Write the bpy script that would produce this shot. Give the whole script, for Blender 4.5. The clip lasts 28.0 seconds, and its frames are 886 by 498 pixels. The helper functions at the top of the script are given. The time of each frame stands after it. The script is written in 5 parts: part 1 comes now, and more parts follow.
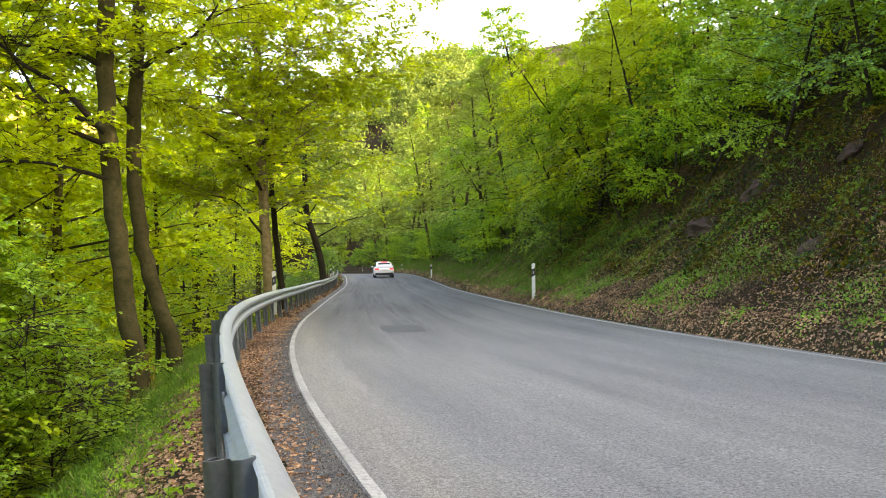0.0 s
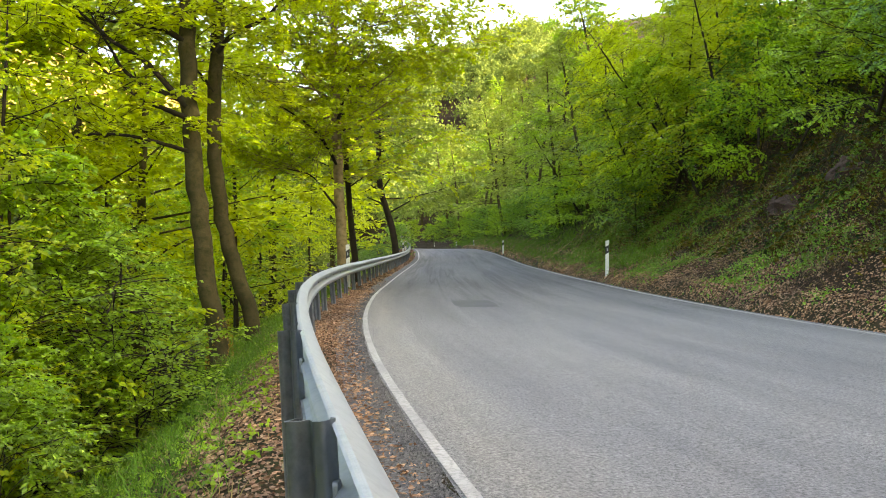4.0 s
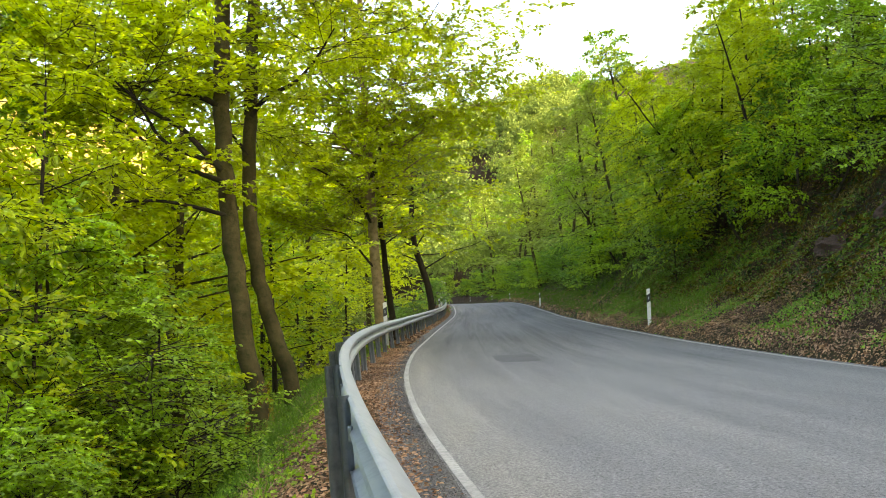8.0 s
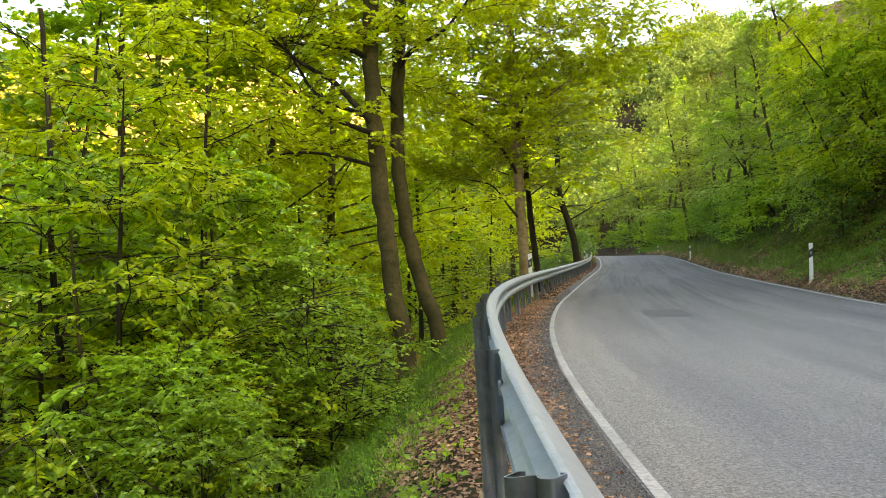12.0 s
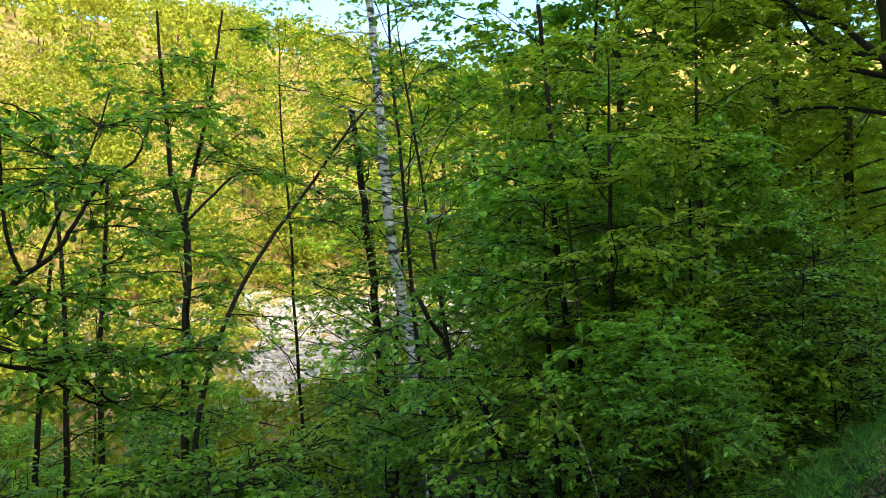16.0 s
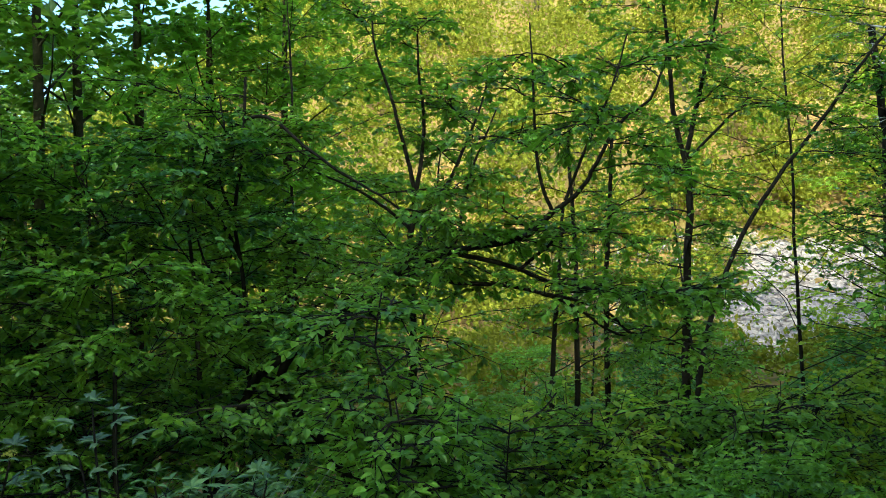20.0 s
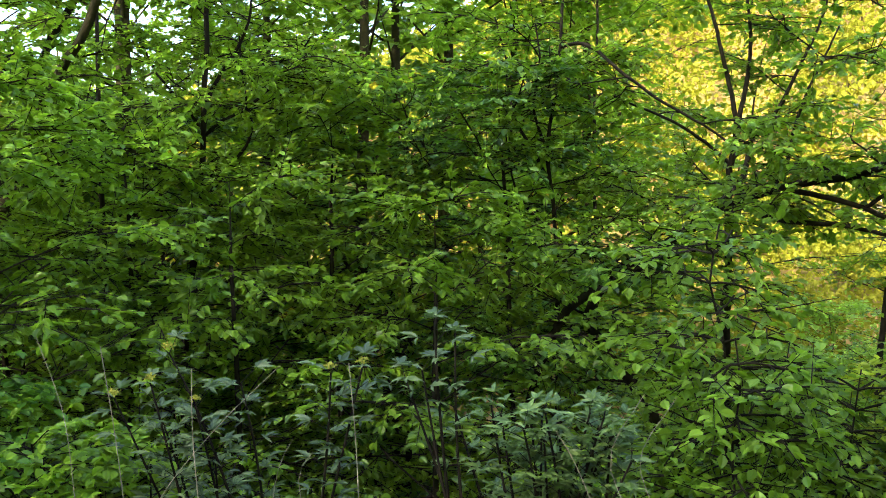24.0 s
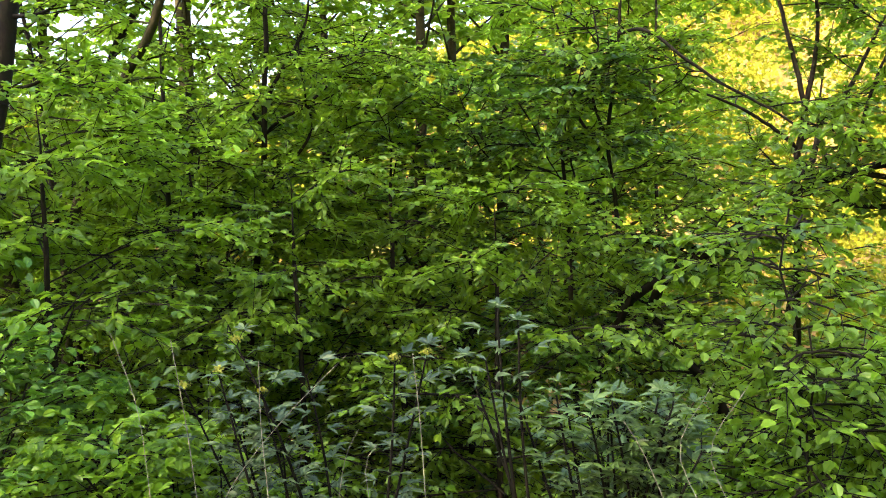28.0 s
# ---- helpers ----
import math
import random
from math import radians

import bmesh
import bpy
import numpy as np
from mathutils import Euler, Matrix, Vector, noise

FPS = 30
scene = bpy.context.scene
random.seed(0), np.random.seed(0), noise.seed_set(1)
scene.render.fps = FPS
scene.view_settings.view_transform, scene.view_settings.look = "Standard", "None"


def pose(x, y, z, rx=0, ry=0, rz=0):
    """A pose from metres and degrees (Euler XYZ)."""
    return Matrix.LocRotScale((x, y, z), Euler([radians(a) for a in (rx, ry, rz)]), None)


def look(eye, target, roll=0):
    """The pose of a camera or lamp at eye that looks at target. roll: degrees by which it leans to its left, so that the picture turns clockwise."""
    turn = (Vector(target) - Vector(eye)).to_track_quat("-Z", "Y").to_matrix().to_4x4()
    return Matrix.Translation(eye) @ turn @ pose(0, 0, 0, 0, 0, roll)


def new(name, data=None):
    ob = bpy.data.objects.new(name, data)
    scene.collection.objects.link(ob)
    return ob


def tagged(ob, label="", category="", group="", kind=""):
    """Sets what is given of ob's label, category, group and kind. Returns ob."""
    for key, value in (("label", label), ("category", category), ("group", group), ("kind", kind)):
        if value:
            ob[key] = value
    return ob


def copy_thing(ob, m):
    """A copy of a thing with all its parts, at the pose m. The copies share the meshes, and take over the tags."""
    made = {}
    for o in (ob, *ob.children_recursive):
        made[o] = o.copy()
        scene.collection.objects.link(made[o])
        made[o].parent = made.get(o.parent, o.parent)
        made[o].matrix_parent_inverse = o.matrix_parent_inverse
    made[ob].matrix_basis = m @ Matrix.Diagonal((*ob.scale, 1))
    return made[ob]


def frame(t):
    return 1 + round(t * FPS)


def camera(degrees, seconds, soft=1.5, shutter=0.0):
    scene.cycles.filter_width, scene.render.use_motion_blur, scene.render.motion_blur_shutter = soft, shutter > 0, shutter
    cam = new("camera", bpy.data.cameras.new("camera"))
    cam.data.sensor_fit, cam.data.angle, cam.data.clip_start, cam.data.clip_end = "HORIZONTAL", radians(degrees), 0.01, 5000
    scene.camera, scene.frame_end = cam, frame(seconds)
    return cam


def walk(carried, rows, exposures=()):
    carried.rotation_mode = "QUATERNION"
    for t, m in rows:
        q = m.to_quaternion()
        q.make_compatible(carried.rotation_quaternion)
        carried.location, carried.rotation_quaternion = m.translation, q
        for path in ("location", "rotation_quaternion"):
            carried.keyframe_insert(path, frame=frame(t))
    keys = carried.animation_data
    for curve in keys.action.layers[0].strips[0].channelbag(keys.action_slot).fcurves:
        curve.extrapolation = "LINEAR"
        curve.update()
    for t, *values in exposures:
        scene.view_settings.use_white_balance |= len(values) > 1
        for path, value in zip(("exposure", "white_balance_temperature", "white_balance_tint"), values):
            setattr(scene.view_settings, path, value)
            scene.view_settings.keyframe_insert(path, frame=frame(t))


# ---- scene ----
cam = camera(55.99, 28.0, 1.0)
PATH = [
    (0, pose(0.000, 0.000, 1.200, 93.80, 1.70, 0.11)),
    (0.5, pose(0.007, -0.018, 1.202, 93.45, 1.40, -0.09)),
    (1, pose(-0.001, -0.010, 1.198, 93.83, 2.03, 0.92)),
    (1.5, pose(-0.006, 0.000, 1.191, 93.12, 2.38, 2.32)),
    (2, pose(-0.009, 0.001, 1.190, 93.02, 1.44, 3.81)),
    (2.5, pose(-0.010, -0.003, 1.189, 92.90, 1.05, 4.12)),
    (3, pose(-0.016, 0.002, 1.191, 93.01, -0.03, 4.40)),
    (3.5, pose(-0.021, 0.016, 1.186, 92.62, 0.34, 4.74)),
    (5.5, pose(-0.011, 0.009, 1.168, 91.95, 1.62, 4.53)),
    (6, pose(-0.017, 0.028, 1.160, 91.90, 4.19, 2.77)),
    (6.5, pose(-0.047, 0.146, 1.164, 92.89, 5.63, 4.10)),
    (7, pose(-0.112, 0.289, 1.195, 94.62, 4.91, 8.31)),
    (7.5, pose(-0.085, 0.283, 1.210, 92.58, 3.68, 8.69)),
    (8, pose(-0.122, 0.251, 1.193, 96.10, 2.60, 7.49)),
    (8.5, pose(-0.132, 0.256, 1.193, 95.03, 2.37, 10.25)),
    (9, pose(-0.145, 0.295, 1.181, 94.87, 0.72, 10.27)),
    (9.5, pose(-0.149, 0.307, 1.167, 93.23, 1.53, 10.68)),
    (10, pose(-0.143, 0.319, 1.188, 94.02, 1.45, 11.04)),
    (10.5, pose(-0.147, 0.316, 1.192, 94.31, -0.20, 14.71)),
    (11, pose(-0.145, 0.356, 1.208, 92.38, 2.25, 18.42)),
    (11.5, pose(-0.165, 0.369, 1.210, 93.39, 2.85, 15.40)),
    (12, pose(-0.174, 0.337, 1.208, 93.06, 1.35, 17.31)),
    (12.5, pose(-0.227, 0.329, 1.209, 92.36, 0.99, 22.10)),
    (13, pose(-0.258, 0.302, 1.215, 92.53, 0.21, 27.99)),
    (13.5, pose(-0.280, 0.296, 1.220, 92.30, 0.05, 33.80)),
    (15.5, pose(0.038, 0.500, 1.198, 92.76, 1.64, 47.34)),
    (16, pose(0.023, 0.463, 1.202, 91.83, 1.66, 51.61)),
    (16.5, pose(0.009, 0.445, 1.207, 91.99, 1.43, 54.65)),
    (17, pose(-0.015, 0.410, 1.198, 91.20, 1.02, 59.18)),
    (17.5, pose(-0.046, 0.373, 1.213, 91.14, 0.73, 63.85)),
    (18, pose(-0.085, 0.347, 1.208, 90.16, 0.24, 68.55)),
    (18.5, pose(-0.133, 0.285, 1.208, 89.45, 1.26, 72.66)),
    (19, pose(-0.154, 0.245, 1.195, 89.61, 0.63, 76.46)),
    (19.5, pose(-0.152, 0.211, 1.173, 88.60, 1.08, 79.76)),
    (20, pose(-0.181, 0.160, 1.169, 88.59, 1.28, 83.74)),
    (20.5, pose(-0.226, 0.125, 1.149, 87.72, 1.10, 87.13)),
    (21, pose(-0.262, 0.079, 1.142, 87.52, 1.30, 90.15)),
    (21.5, pose(-0.273, 0.054, 1.134, 86.55, 1.19, 92.83)),
    (23.5, pose(-0.376, -0.114, 1.079, 85.77, 0.71, 100.65)),
    (24, pose(-0.399, -0.136, 1.073, 84.89, 0.58, 103.19)),
    (24.5, pose(-0.422, -0.147, 1.070, 85.39, 0.57, 104.20)),
    (25, pose(-0.425, -0.161, 1.060, 85.04, 1.07, 106.74)),
    (25.5, pose(-0.409, -0.173, 1.057, 84.65, 1.76, 108.00)),
    (26, pose(-0.405, -0.178, 1.055, 84.69, 1.30, 108.22)),
    (26.5, pose(-0.407, -0.168, 1.048, 84.70, 1.70, 107.93)),
    (27, pose(-0.416, -0.163, 1.046, 84.57, 1.12, 107.95)),
    (27.5, pose(-0.410, -0.155, 1.052, 84.62, 1.57, 107.43)),
    (28, pose(-0.410, -0.154, 1.049, 84.61, 1.96, 107.12)),
]
EXPOSURES = [(0.0, 3.45, 8800, 14), (6.0, 3.4, 8700, 11), (9.0, 3.2, 8700, 9), (13.5, 3.25, 8900, 12), (15.5, 2.15, 5950, -4), (18.0, 1.65, 5250, -6), (20.0, 1.65, 5100, -8), (21.2, 2.2, 5500, 0), (23.5, 2.7, 6100, 8), (28.0, 3.15, 6600, 17)]

# ---------- world, sun, exposure ----------
SUN_EL, SUN_AZ = 25.0, 98.0      # degrees; azimuth clockwise from +y: it stands over the slope beside the road
world = bpy.data.worlds.new("world")
scene.world = world
world.use_nodes = True
wn = world.node_tree.nodes
sky = wn.new("ShaderNodeTexSky")
sky.sky_type = "NISHITA"
sky.sun_disc = False
sky.sun_elevation = radians(SUN_EL)
sky.sun_rotation = radians(SUN_AZ)
sky.air_density, sky.dust_density, sky.ozone_density = 1.0, 4.0, 1.0
wn["Background"].inputs["Strength"].default_value = 0.15
world.node_tree.links.new(sky.outputs["Color"], wn["Background"].inputs["Color"])
sun_data = bpy.data.lights.new("sun", "SUN")
sun_data.energy, sun_data.angle, sun_data.color = 2.2, radians(0.6), (1.0, 0.92, 0.74)
sun = new("sun", sun_data)
sd = Vector((math.sin(radians(SUN_AZ)) * math.cos(radians(SUN_EL)), math.cos(radians(SUN_AZ)) * math.cos(radians(SUN_EL)), math.sin(radians(SUN_EL))))
sun.matrix_world = look(sd * 300, (0, 0, 0))

walk(cam, PATH, EXPOSURES)

# ---------- the plan ----------
# left edge line of the carriageway: x over y (the road runs away along +y)
LINE_Y = [-160, -80, -40, -15, 0, 4.5, 8.65, 13.1, 20.5, 28.3, 49.6, 62, 78, 103, 124, 138, 160, 200, 260]
LINE_X = [110, 40, 17.0, 5.8, 1.0, -0.35, -1.43, -2.37, -3.50, -4.30, -6.22, -7.25, -9.1, -12.8, -17.0, -21.0, -30.0, -52.0, -92.0]
ROAD_W = 6.7


def hermite(xs, ys, v):
    """Smooth curve through a table, for numpy arrays."""
    xs, ys, v = np.asarray(xs, float), np.asarray(ys, float), np.asarray(v, float)
    m = np.gradient(ys, xs)
    v = np.clip(v, xs[0], xs[-1])
    i = np.clip(np.searchsorted(xs, v) - 1, 0, len(xs) - 2)
    h = xs[i + 1] - xs[i]
    t = (v - xs[i]) / h
    return (2*t**3-3*t*t+1)*ys[i] + (t**3-2*t*t+t)*h*m[i] + (3*t*t-2*t**3)*ys[i+1] + (t**3-t*t)*h*m[i+1]


def line_x(y):
    return hermite(LINE_Y, LINE_X, y)


def line_slope(y):
    return (line_x(np.asarray(y) + 0.5) - line_x(np.asarray(y) - 0.5))


def road_z(y):
    y = np.clip(np.asarray(y, float), -120, 330)
    a = 0.0376 * y + 0.0001 * np.where(y > 0, y, 0) ** 2
    crest = hermite([40, 50, 62, 78, 95, 110, 130, 140], [0, 0, 0.09, 0.35, 0.42, 0.19, 0, 0], y)
    return np.where(y > 110, 5.346 + (y - 110) * 0.050, a) + crest


BANK_U = [-900, -300, -200, -140, -95, -62, -48, -34, -22, -13, -7, -4, -2.3, -1.5, -1.0, -0.25, 6.92, 7.05, 7.3, 7.6, 8.6, 10.0, 12.5, 16, 22, 34, 60, 100, 160, 300, 900]
BANK_Z = [60, 62, 63, 40, 15, -4.5, -8.6, -9.6, -8.2, -5.6, -3.3, -1.75, -0.75, -0.18, -0.005, 0.0, 0.0, 0.14, 0.36, 0.47, 1.08, 2.35, 4.6, 8.0, 13.0, 21.0, 38.0, 58.0, 76, 88, 90]


def ground_z(x, y, rough=True):
    """Height of the land at plan points."""
    x, y = np.asarray(x, float), np.asarray(y, float)
    k = line_slope(y)
    n = np.hypot(1, k)
    u = (x - line_x(y)) / n
    s = y + np.clip(u, -14, 14) * k / n
    k = line_slope(s)
    n = np.hypot(1, k)
    u = ((x - line_x(s)) - (y - s) * k) / n
    low = 1 - 0.8 * np.clip((6 - y) / 55, 0, 1)
    open_up = 1 - 0.42 * np.clip((y - 45) / 100, 0, 1)
    z = road_z(s) + np.interp(u, BANK_U, BANK_Z) * np.where(u < -70, low, np.where(u > 8.6, open_up, 1))
    # unseen rise above the slope, added to keep sun off the near thicket
    z = z + 7 * np.clip((10 - y) / 14, 0, 1) * np.interp(u, [20, 60, 150, 300], [0, 1, 1, 0])
    far = np.clip((y - 190) / 260, 0, 1)
    z = z + 74 * far * far * (3 - 2 * far)
    if rough:
        off = np.clip(np.minimum(np.abs(u + 1.0), np.abs(u - 7.7)) / 3, 0, 1) * ((u < -1.0) | (u > 7.7))
        bumpy = np.clip((u - 8.4) / 1.5, 0, 1) * np.clip((40 - u) / 15, 0, 1)
        z = z + bumpy * (0.34*np.sin(2.3*y+1.7*np.sin(u*1.9))*np.sin(u*2.7+0.8*y) + 0.12*np.sin(5.1*y+u*3.3)*np.sin(4.3*u-y))
        z = z + off * (0.22*np.sin(x*0.9+1.3*np.sin(y*0.7)) + 0.16*np.sin(y*1.7+x*0.5) + 0.5*np.sin(x*0.21+0.3)*np.sin(y*0.17) + 0.07*np.sin(x*3.1+y*2.3))
    return z


def across(y, u, lift=0.0):
    """World point at road station y, u metres to the side of the left edge line (square to the road)."""
    k = float(line_slope(y))
    n = math.hypot(1, k)
    return Vector((float(line_x(y)) + u / n, y - u * k / n, float(road_z(y)) + lift))


# ---------- materials ----------
def material(name):
    m = bpy.data.materials.new(name)
    m.use_nodes = True
    t = m.node_tree
    return m, t, t.nodes["Principled BSDF"]


def node(t, kind, **sets):
    n = t.nodes.new(kind)
    for k, v in sets.items():
        n.inputs[k].default_value = v
    return n


def ramp(t, src, stops):
    r = t.nodes.new("ShaderNodeValToRGB")
    e = r.color_ramp.elements
    while len(e) < len(stops):
        e.new(0.5)
    for el, (p, c) in zip(e, stops):
        el.position, el.color = p, (*c, 1)
    t.links.new(src, r.inputs[0])
    return r


def noise_tex(t, scale, detail=4.0, rough=0.6, coord="Object"):
    c = t.nodes.new("ShaderNodeTexCoord")
    n = node(t, "ShaderNodeTexNoise", Scale=scale, Detail=detail, Roughness=rough)
    t.links.new(c.outputs[coord], n.inputs["Vector"])
    return n


def mix(t, fac, a, b, kind="MIX"):
    m = t.nodes.new("ShaderNodeMix")
    m.data_type, m.blend_type = "RGBA", kind
    for s, v in ((0, fac), (6, a), (7, b)):
        if hasattr(v, "is_linked"):
            t.links.new(v, m.inputs[s])
        elif s:
            m.inputs[s].default_value = (*v, 1)
        else:
            m.inputs[s].default_value = v
    return m.outputs[2]


def bump(t, p, src, strength, dist):
    b = node(t, "ShaderNodeBump", Strength=strength, Distance=dist)
    t.links.new(src, b.inputs["Height"])
    t.links.new(b.outputs[0], p.inputs["Normal"])


def two_scale(name, c0, c1, c2, big, small, rough=0.8, metal=0.0, bump_s=0.5, bump_d=0.01):
    """Broad colour change from c0 to c1, with fine grain towards c2."""
    m, t, p = material(name)
    a, b = noise_tex(t, big, 5), noise_tex(t, small, 6, 0.7)
    r = ramp(t, a.outputs[0], ((0.35, c0), (0.65, c1)))
    g = ramp(t, b.outputs[0], ((0.45, (0, 0, 0)), (0.7, (1, 1, 1))))
    t.links.new(mix(t, g.outputs[0], r.outputs[0], c2), p.inputs["Base Color"])
    p.inputs["Roughness"].default_value, p.inputs["Metallic"].default_value = rough, metal
    p.inputs["Specular IOR Level"].default_value = 0.12 if rough >= 0.9 else 0.5
    bump(t, p, b.outputs[0], bump_s, bump_d)
    return m


def leaf_material(name, dark, light, through_c, gloss=0.45, trans=0.45):
    """Thin leaf: light from both sides, colour changing leaf by leaf and plant by plant."""
    m, t, p = material(name)
    geo, inf = t.nodes.new("ShaderNodeNewGeometry"), t.nodes.new("ShaderNodeObjectInfo")
    r = ramp(t, geo.outputs["Random Per Island"], ((0.0, dark), (0.55, tuple((a+b)/2 for a, b in zip(dark, light))), (1.0, light)))
    hsv = t.nodes.new("ShaderNodeHueSaturation")
    mr = node(t, "ShaderNodeMapRange")
    mr.inputs[3].default_value, mr.inputs[4].default_value = 0.75, 1.25
    t.links.new(inf.outputs["Random"], mr.inputs[0])
    t.links.new(mr.outputs[0], hsv.inputs["Value"])
    patch = noise_tex(t, 1.1, 2)
    vr = ramp(t, patch.outputs[0], ((0.32, (0.60, 0.63, 0.68)), (0.68, (1.32, 1.29, 1.15))))
    t.links.new(mix(t, 1.0, r.outputs[0], vr.outputs[0], "MULTIPLY"), hsv.inputs["Color"])
    t.links.new(hsv.outputs[0], p.inputs["Base Color"])
    p.inputs["Roughness"].default_value = gloss
    p.inputs["Specular IOR Level"].default_value = 0.5 if gloss < 0.48 else 0.12
    tr = node(t, "ShaderNodeBsdfTranslucent")
    t.links.new(mix(t, 0.75, hsv.outputs[0], through_c), tr.inputs["Color"])
    mx = node(t, "ShaderNodeMixShader", Fac=trans)
    t.links.new(p.outputs[0], mx.inputs[1])
    t.links.new(tr.outputs[0], mx.inputs[2])
    t.links.new(mx.outputs[0], t.nodes["Material Output"].inputs["Surface"])
    return m


# asphalt with old patches, tyre lanes and fine stone grain
ASPHALT, t_, p_ = material("worn_asphalt")
a_, b_, c_ = noise_tex(t_, 0.9, 5, coord="UV"), noise_tex(t_, 48, 5, 0.9), noise_tex(t_, 1.3, 6, coord="UV")
for n_, sc_ in ((a_, (0.55, 0.10, 1.0)), (c_, (1.6, 0.06, 1.0))):
    mp = t_.nodes.new("ShaderNodeMapping")
    mp.inputs["Scale"].default_value = sc_
    t_.links.new(n_.inputs["Vector"].links[0].from_socket, mp.inputs["Vector"])
    t_.links.new(mp.outputs[0], n_.inputs["Vector"])
r_ = ramp(t_, a_.outputs[0], ((0.34, (0.148, 0.149, 0.152)), (0.5, (0.175, 0.1745, 0.173)), (0.68, (0.20, 0.196, 0.19))))
s_ = ramp(t_, c_.outputs[0], ((0.34, (0.84, 0.84, 0.85)), (0.62, (1.08, 1.08, 1.07))))
g_ = ramp(t_, b_.outputs[0], ((0.36, (0.22, 0.22, 0.23)), (0.66, (1.8, 1.79, 1.76))))


def math_node(t, kind, a, b=0.0, c=0.0):
    n = t.nodes.new("ShaderNodeMath")
    n.operation = kind
    for k, v in enumerate((a, b, c)):
        if hasattr(v, "is_linked"):
            t.links.new(v, n.inputs[k])
        else:
            n.inputs[k].default_value = v
    return n.outputs[0]


# darker from the bend on, thin wandering bitumen streaks, pale dust beside the left line
uv_ = t_.nodes.new("ShaderNodeTexCoord")
xyz = t_.nodes.new("ShaderNodeSeparateXYZ")
t_.links.new(uv_.outputs["UV"], xyz.inputs[0])


def road_noise(scale, detail):
    m, n = t_.nodes.new("ShaderNodeMapping"), node(t_, "ShaderNodeTexNoise", Scale=1.0, Detail=detail, Roughness=0.6)
    m.inputs["Scale"].default_value = (*scale, 1.0)
    t_.links.new(uv_.outputs["UV"], m.inputs["Vector"])
    t_.links.new(m.outputs[0], n.inputs["Vector"])
    return n.outputs[0]


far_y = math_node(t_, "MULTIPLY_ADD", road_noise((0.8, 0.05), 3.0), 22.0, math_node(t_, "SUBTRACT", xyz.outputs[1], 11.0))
far_tone = ramp(t_, math_node(t_, "MULTIPLY", math_node(t_, "SUBTRACT", far_y, 11.0), 0.05), ((0.05, (1, 1, 1)), (0.75, (0.50, 0.50, 0.515))))
streak = ramp(t_, math_node(t_, "ABSOLUTE", math_node(t_, "SUBTRACT", road_noise((0.75, 0.014), 3.0), 0.5)), ((0.0, (0.60, 0.60, 0.61)), (0.030, (1, 1, 1))))
far_fac = ramp(t_, math_node(t_, "MULTIPLY", math_node(t_, "SUBTRACT", far_y, 11.0), 0.05), ((0.1, (0, 0, 0)), (0.8, (1, 1, 1))))
streak_c = mix(t_, far_fac.outputs[0], (1, 1, 1), streak.outputs[0])
dust = ramp(t_, math_node(t_, "MULTIPLY_ADD", road_noise((1.5, 0.4), 4.0), 0.5, math_node(t_, "ABSOLUTE", math_node(t_, "SUBTRACT", xyz.outputs[0], 0.25))), ((0.25, (1.30, 1.25, 1.14)), (0.85, (1, 1, 1))))
road_c = mix(t_, 1.0, r_.outputs[0], s_.outputs[0], "MULTIPLY")
for w_ in (g_.outputs[0], far_tone.outputs[0], streak_c, dust.outputs[0]):
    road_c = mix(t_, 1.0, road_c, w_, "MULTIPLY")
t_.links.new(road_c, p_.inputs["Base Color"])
p_.inputs["Roughness"].default_value = 0.78
p_.inputs["Specular IOR Level"].default_value = 0.4
bump(t_, p_, b_.outputs[0], 0.9, 0.012)
ASPHALT_PATCH = two_scale("dark_asphalt_patch", (0.040, 0.041, 0.044), (0.062, 0.062, 0.064), (0.095, 0.095, 0.095), 1.5, 60, 0.78, 0, 0.6, 0.006)
GRAVEL = two_scale("grey_gravel_edge", (0.05, 0.05, 0.05), (0.095, 0.092, 0.088), (0.24, 0.23, 0.22), 3, 60, 0.95, 0, 1.0, 0.02)
PAINT = two_scale("worn_white_line_paint", (0.40, 0.385, 0.35), (0.27, 0.26, 0.24), (0.13, 0.128, 0.12), 1.2, 30, 0.65, 0, 0.3, 0.003)
SOIL = two_scale("soil_with_litter", (0.022, 0.016, 0.009), (0.045, 0.03, 0.015), (0.025, 0.036, 0.008), 0.9, 9, 0.95, 0, 0.9, 0.05)
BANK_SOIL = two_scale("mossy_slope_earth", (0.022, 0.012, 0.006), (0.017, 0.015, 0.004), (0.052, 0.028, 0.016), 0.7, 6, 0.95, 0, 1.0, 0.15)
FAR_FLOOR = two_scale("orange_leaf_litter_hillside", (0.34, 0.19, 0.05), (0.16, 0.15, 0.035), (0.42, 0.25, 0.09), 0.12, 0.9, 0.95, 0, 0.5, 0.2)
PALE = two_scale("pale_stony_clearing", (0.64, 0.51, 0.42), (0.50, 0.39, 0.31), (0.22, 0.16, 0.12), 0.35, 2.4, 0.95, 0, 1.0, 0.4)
STEEL = two_scale("galvanised_steel", (0.33, 0.355, 0.37), (0.39, 0.415, 0.43), (0.29, 0.32, 0.335), 0.8, 16, 0.42, 0.55, 0.05, 0.002)
STEEL_POST = two_scale("weathered_steel", (0.17, 0.20, 0.225), (0.24, 0.27, 0.295), (0.13, 0.155, 0.175), 1.5, 14, 0.36, 0.4, 0.03, 0.001)
BARK = two_scale("smooth_beech_bark", (0.032, 0.027, 0.010), (0.070, 0.057, 0.023), (0.022, 0.025, 0.007), 1.3, 9, 0.9, 0, 0.9, 0.03)
